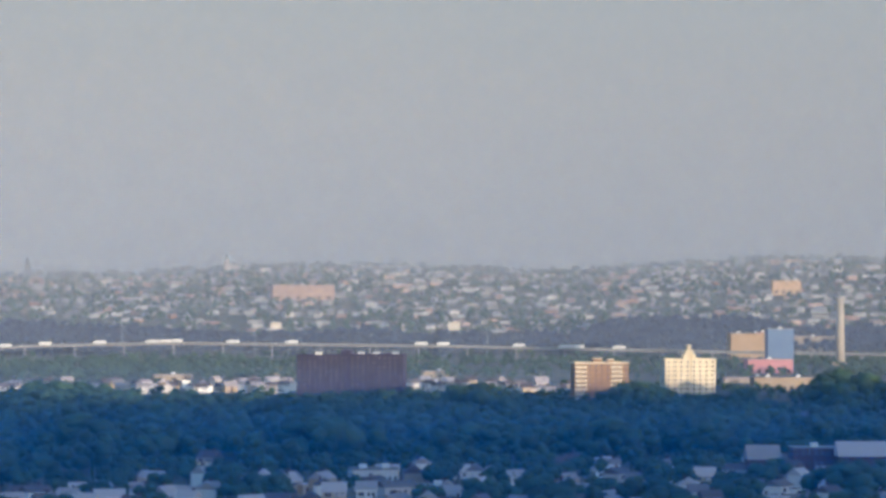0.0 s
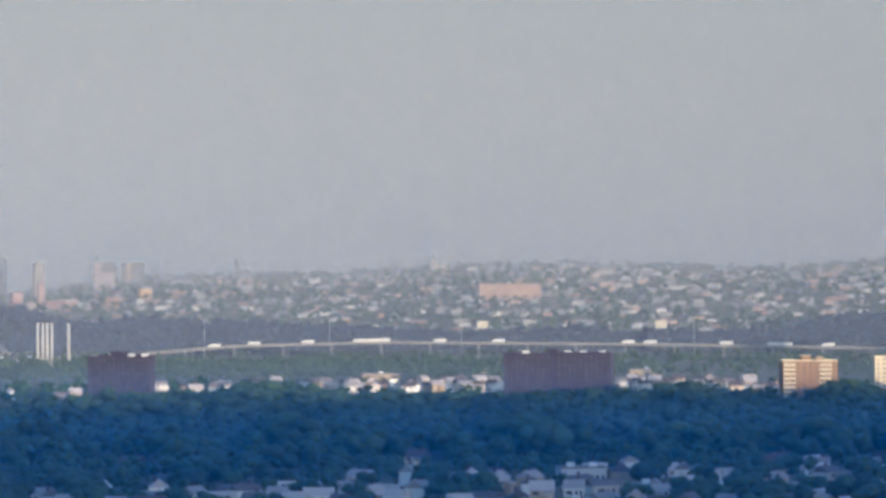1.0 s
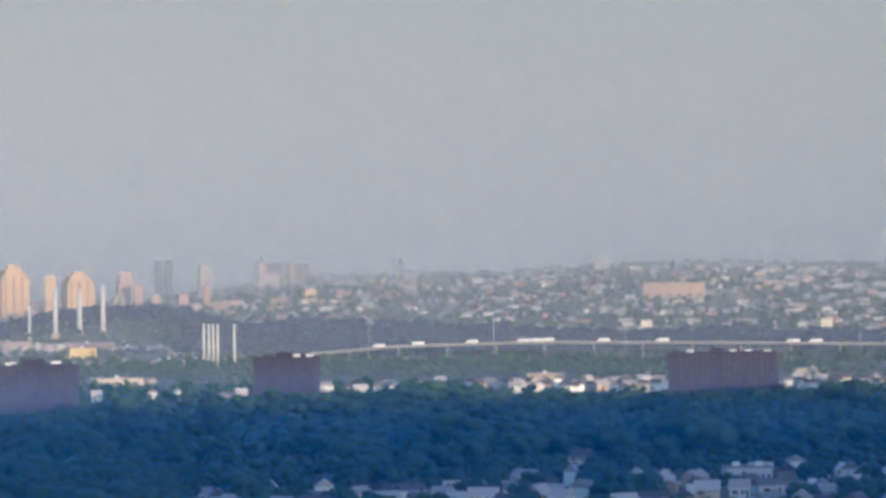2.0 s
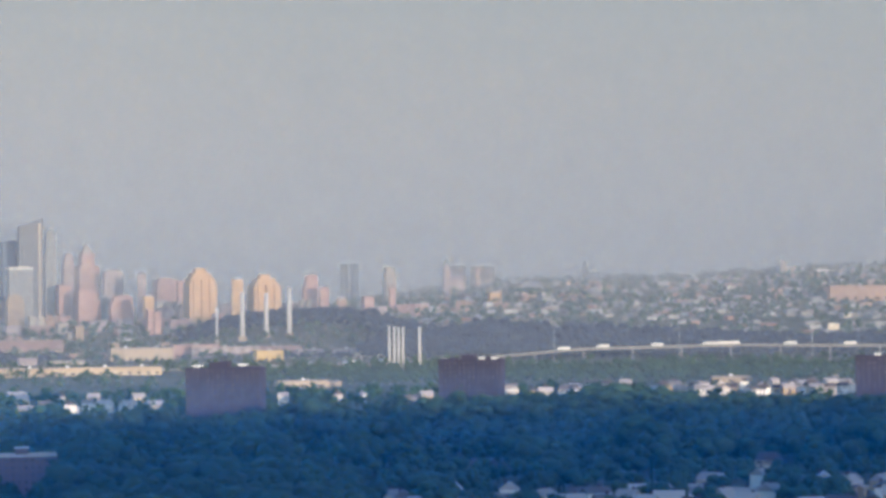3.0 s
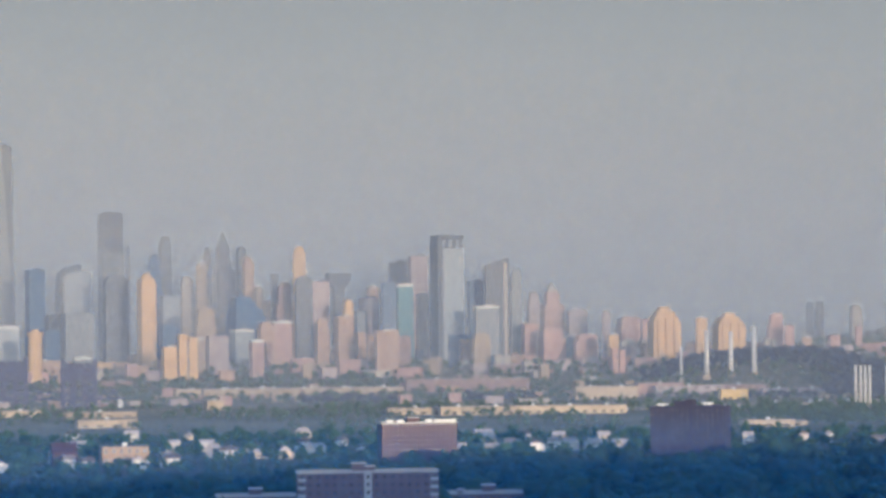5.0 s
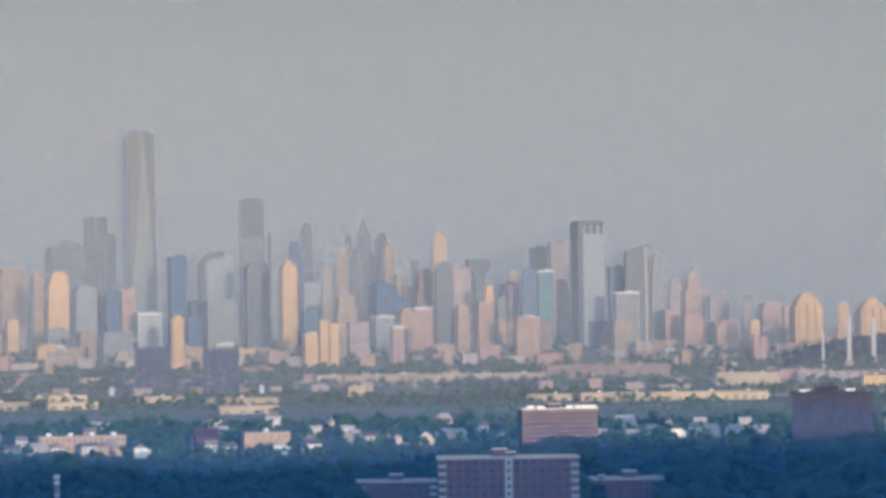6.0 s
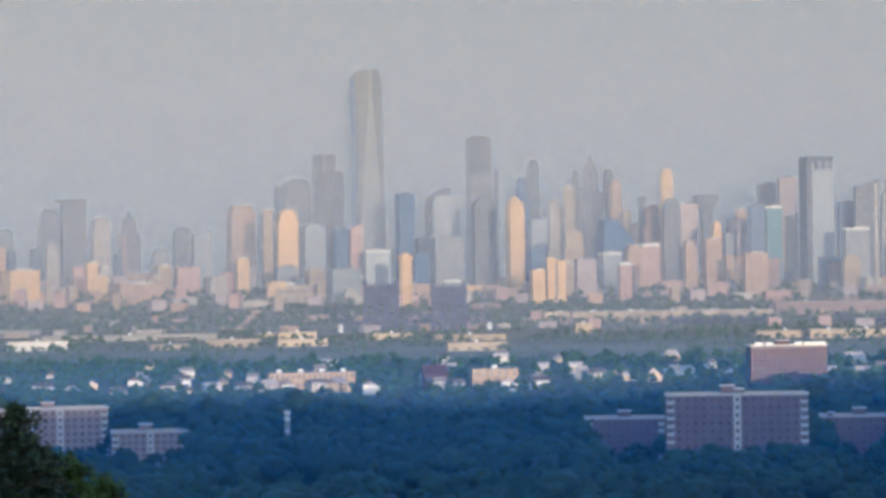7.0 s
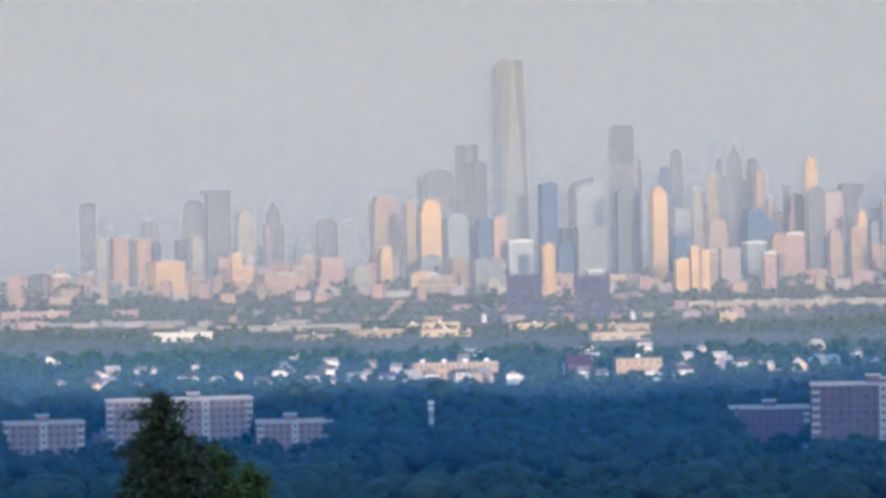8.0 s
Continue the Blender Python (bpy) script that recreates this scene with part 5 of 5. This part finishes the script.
woods("woodland", scatter(1450, 2290, -11, 42, 17.0, lambda az, d: 0.0 if d < forest_edge(az) + 20 else 0.5 if az < 11 else 0.55, 6, 11, lambda az, d: 1.0 if az < 11 else 1.0 + 0.5 * noise.noise((az * 1.3, d * 0.01, 2))), SHAPES_TINY, "loose green trees between sunlit houses")
woods("woodland", scatter(2440, 3280, -11, 42, 20.0, lambda az, d: (0.3 if az < 15 else 0.3 if az < 24 else 0.14) + 0.7 * noise.noise((az * 0.5, d * 0.004, 3)), 6, 12), SHAPES_TINY, "scattered trees across the hazy plain")
woods("woodland", scatter(2440, 2990, -11, 15, 17.0, lambda az, d: 0.2 + 0.5 * smooth_step(1, 5, az) + 0.5 * noise.noise((az * 0.4, d * 0.003, 6)), 7, 12), SHAPES_TINY, "green-blue trees over the plain before the highway")
edge_spots = []
for a in np.arange(-11, 42, 0.3):
    az, dd = a + rng.uniform(-0.2, 0.2), forest_edge(a) - rng.uniform(5, 90)
    if free(az, dd):
        h = edge_top(az) * rng.uniform(0.84, 1.12)
        edge_spots.append((*place(az, dd), h, max(13.0, h * rng.uniform(1.0, 1.5))))
woods("woodland", edge_spots, SHAPES_NEAR, "tall broad crowns along the far edge of the wood")
# shade and blue haze of these far trees sit in their leaf colour
woods("woodland", scatter(3380, 3960, -11, 13, 15.0, band, 16, 24, lambda az, d: 1.1 if -6.8 < az < -3.0 else 1.0 + 0.25 * noise.noise((az * 0.9, 3.0, 3.0))), SHAPES_TINY, "dark belt of trees along the foot of a hill", LEAVES_SHADE_BLUE)
woods("woodland", scatter(3420, 3600, 13, 24, 16.0, lambda az, d: 0.85 if noise.noise((az * 0.5, d * 0.003, 8)) > 0.02 else 0.05, 7, 13), SHAPES_TINY, "dark belt of trees on the hazy plain", LEAVES_SHADE_BLUE)
woods("woodland", scatter(3775, 3970, 12.0, 16.8, 13.0, lambda az, d: 0.97, 11, 17), SHAPES_TINY, "dark wooded knoll below the far city", LEAVES_SHADE_BLUE)
woods("woodland", scatter(3450, 4850, -11, 42, 24.0, lambda az, d: 0.0 if az < 12.5 and d < belt_end(az) else (0.5 if az < 11 else 0.7) + 0.5 * noise.noise((az * 0.6, d * 0.004, 9)), 8, 15), SHAPES_TINY, "hazy trees between far houses")


# ---- the near tree on the slope ----
def near_tree(az, d, top, spread, foliage=LEAVES_NEAR, dense=7, label="near dark green tree with feathery foliage and pointed top"):
    x, y = place(az, d)
    g = ground_height(x, y)
    t = thing("tree", az, d, 0, label, "tree", z=g)
    h = top - g
    r2 = random.Random(5)
    wood = Soup()
    pts = [Vector((0.12 * math.sin(k * 1.3), 0.1 * math.cos(k * 1.7), h * k / 10)) for k in range(11)]
    for k in range(10):
        q0, q1 = 0.24 * (1 - k / 10.5), 0.24 * (1 - (k + 1) / 10.5)
        wood.prism([pts[k] + Vector((q0 * math.cos(a), q0 * math.sin(a), -0.3 if k == 0 else 0)) for a in np.arange(0, 6.28, 0.785)], [pts[k + 1] + Vector((q1 * math.cos(a), q1 * math.sin(a), 0)) for a in np.arange(0, 6.28, 0.785)])
    part("trunk", wood, BARK, t)
    limbs, tips = Soup(), []
    for i in range(170):
        tier = i // 9                                   # loose tiers of branches with gaps between them
        q = 0.6 + 0.4 * (tier / 18.5) ** 0.8
        a = i * 2.399 + r2.uniform(-0.4, 0.4)
        reach = spread * max(0.004, 1 - q) ** 0.5 * r2.uniform(0.25, 1.35) * (0.75 + 0.35 * math.sin(tier * 2.7)) + 0.06
        base = Vector((0, 0, h * q * 0.985))
        end = base + Vector((reach * math.cos(a), reach * math.sin(a), reach * r2.uniform(-0.25, 0.35)))
        limbs.beam(base, end, 0.02 + 0.02 * (1 - q))
        for j in range(4):
            side = base.lerp(end, 0.35 + 0.2 * j)
            twig = side + Vector((r2.uniform(-0.4, 0.4), r2.uniform(-0.4, 0.4), r2.uniform(-0.1, 0.35))) * min(1.0, reach)
            limbs.beam(side, twig, 0.01)
            tips.append((side, twig))
        tips.append((base.lerp(end, 0.5), end))
    part("branchwork", limbs, BARK, t)
    leaf = Soup()
    for a, b in tips:
        for j in range(dense):
            c = a.lerp(b, r2.random() * 1.15) + Vector((r2.gauss(0, 0.08), r2.gauss(0, 0.08), r2.gauss(0, 0.08)))
            u = Vector((r2.uniform(-1, 1), r2.uniform(-1, 1), r2.uniform(-0.7, 0.5))).normalized() * r2.uniform(0.07, 0.17)
            v = u.cross(Vector((r2.uniform(-1, 1), r2.uniform(-1, 1), r2.uniform(-1, 1)))).normalized() * r2.uniform(0.025, 0.05)
            k = len(leaf.v)
            leaf.v += [c - u, c + v, c + u, c - v]
            leaf.f.append((k, k + 1, k + 2, k + 3))
    part("crown", leaf, foliage, t)
    return t


near_tree(37.12, 62, 77.25, 3.1, dense=5)
near_tree(37.45, 64, 76.3, 2.6, dense=5)
near_tree(36.62, 64, 76.1, 2.8, dense=6)
near_tree(36.05, 66, 75.75, 2.8, LEAVES_BUSH, 9, "near bright green leafy bush beside a taller tree")
near_tree(35.35, 68, 75.1, 2.6, LEAVES_BUSH, 9, "near bright green leafy bush beside a taller tree")
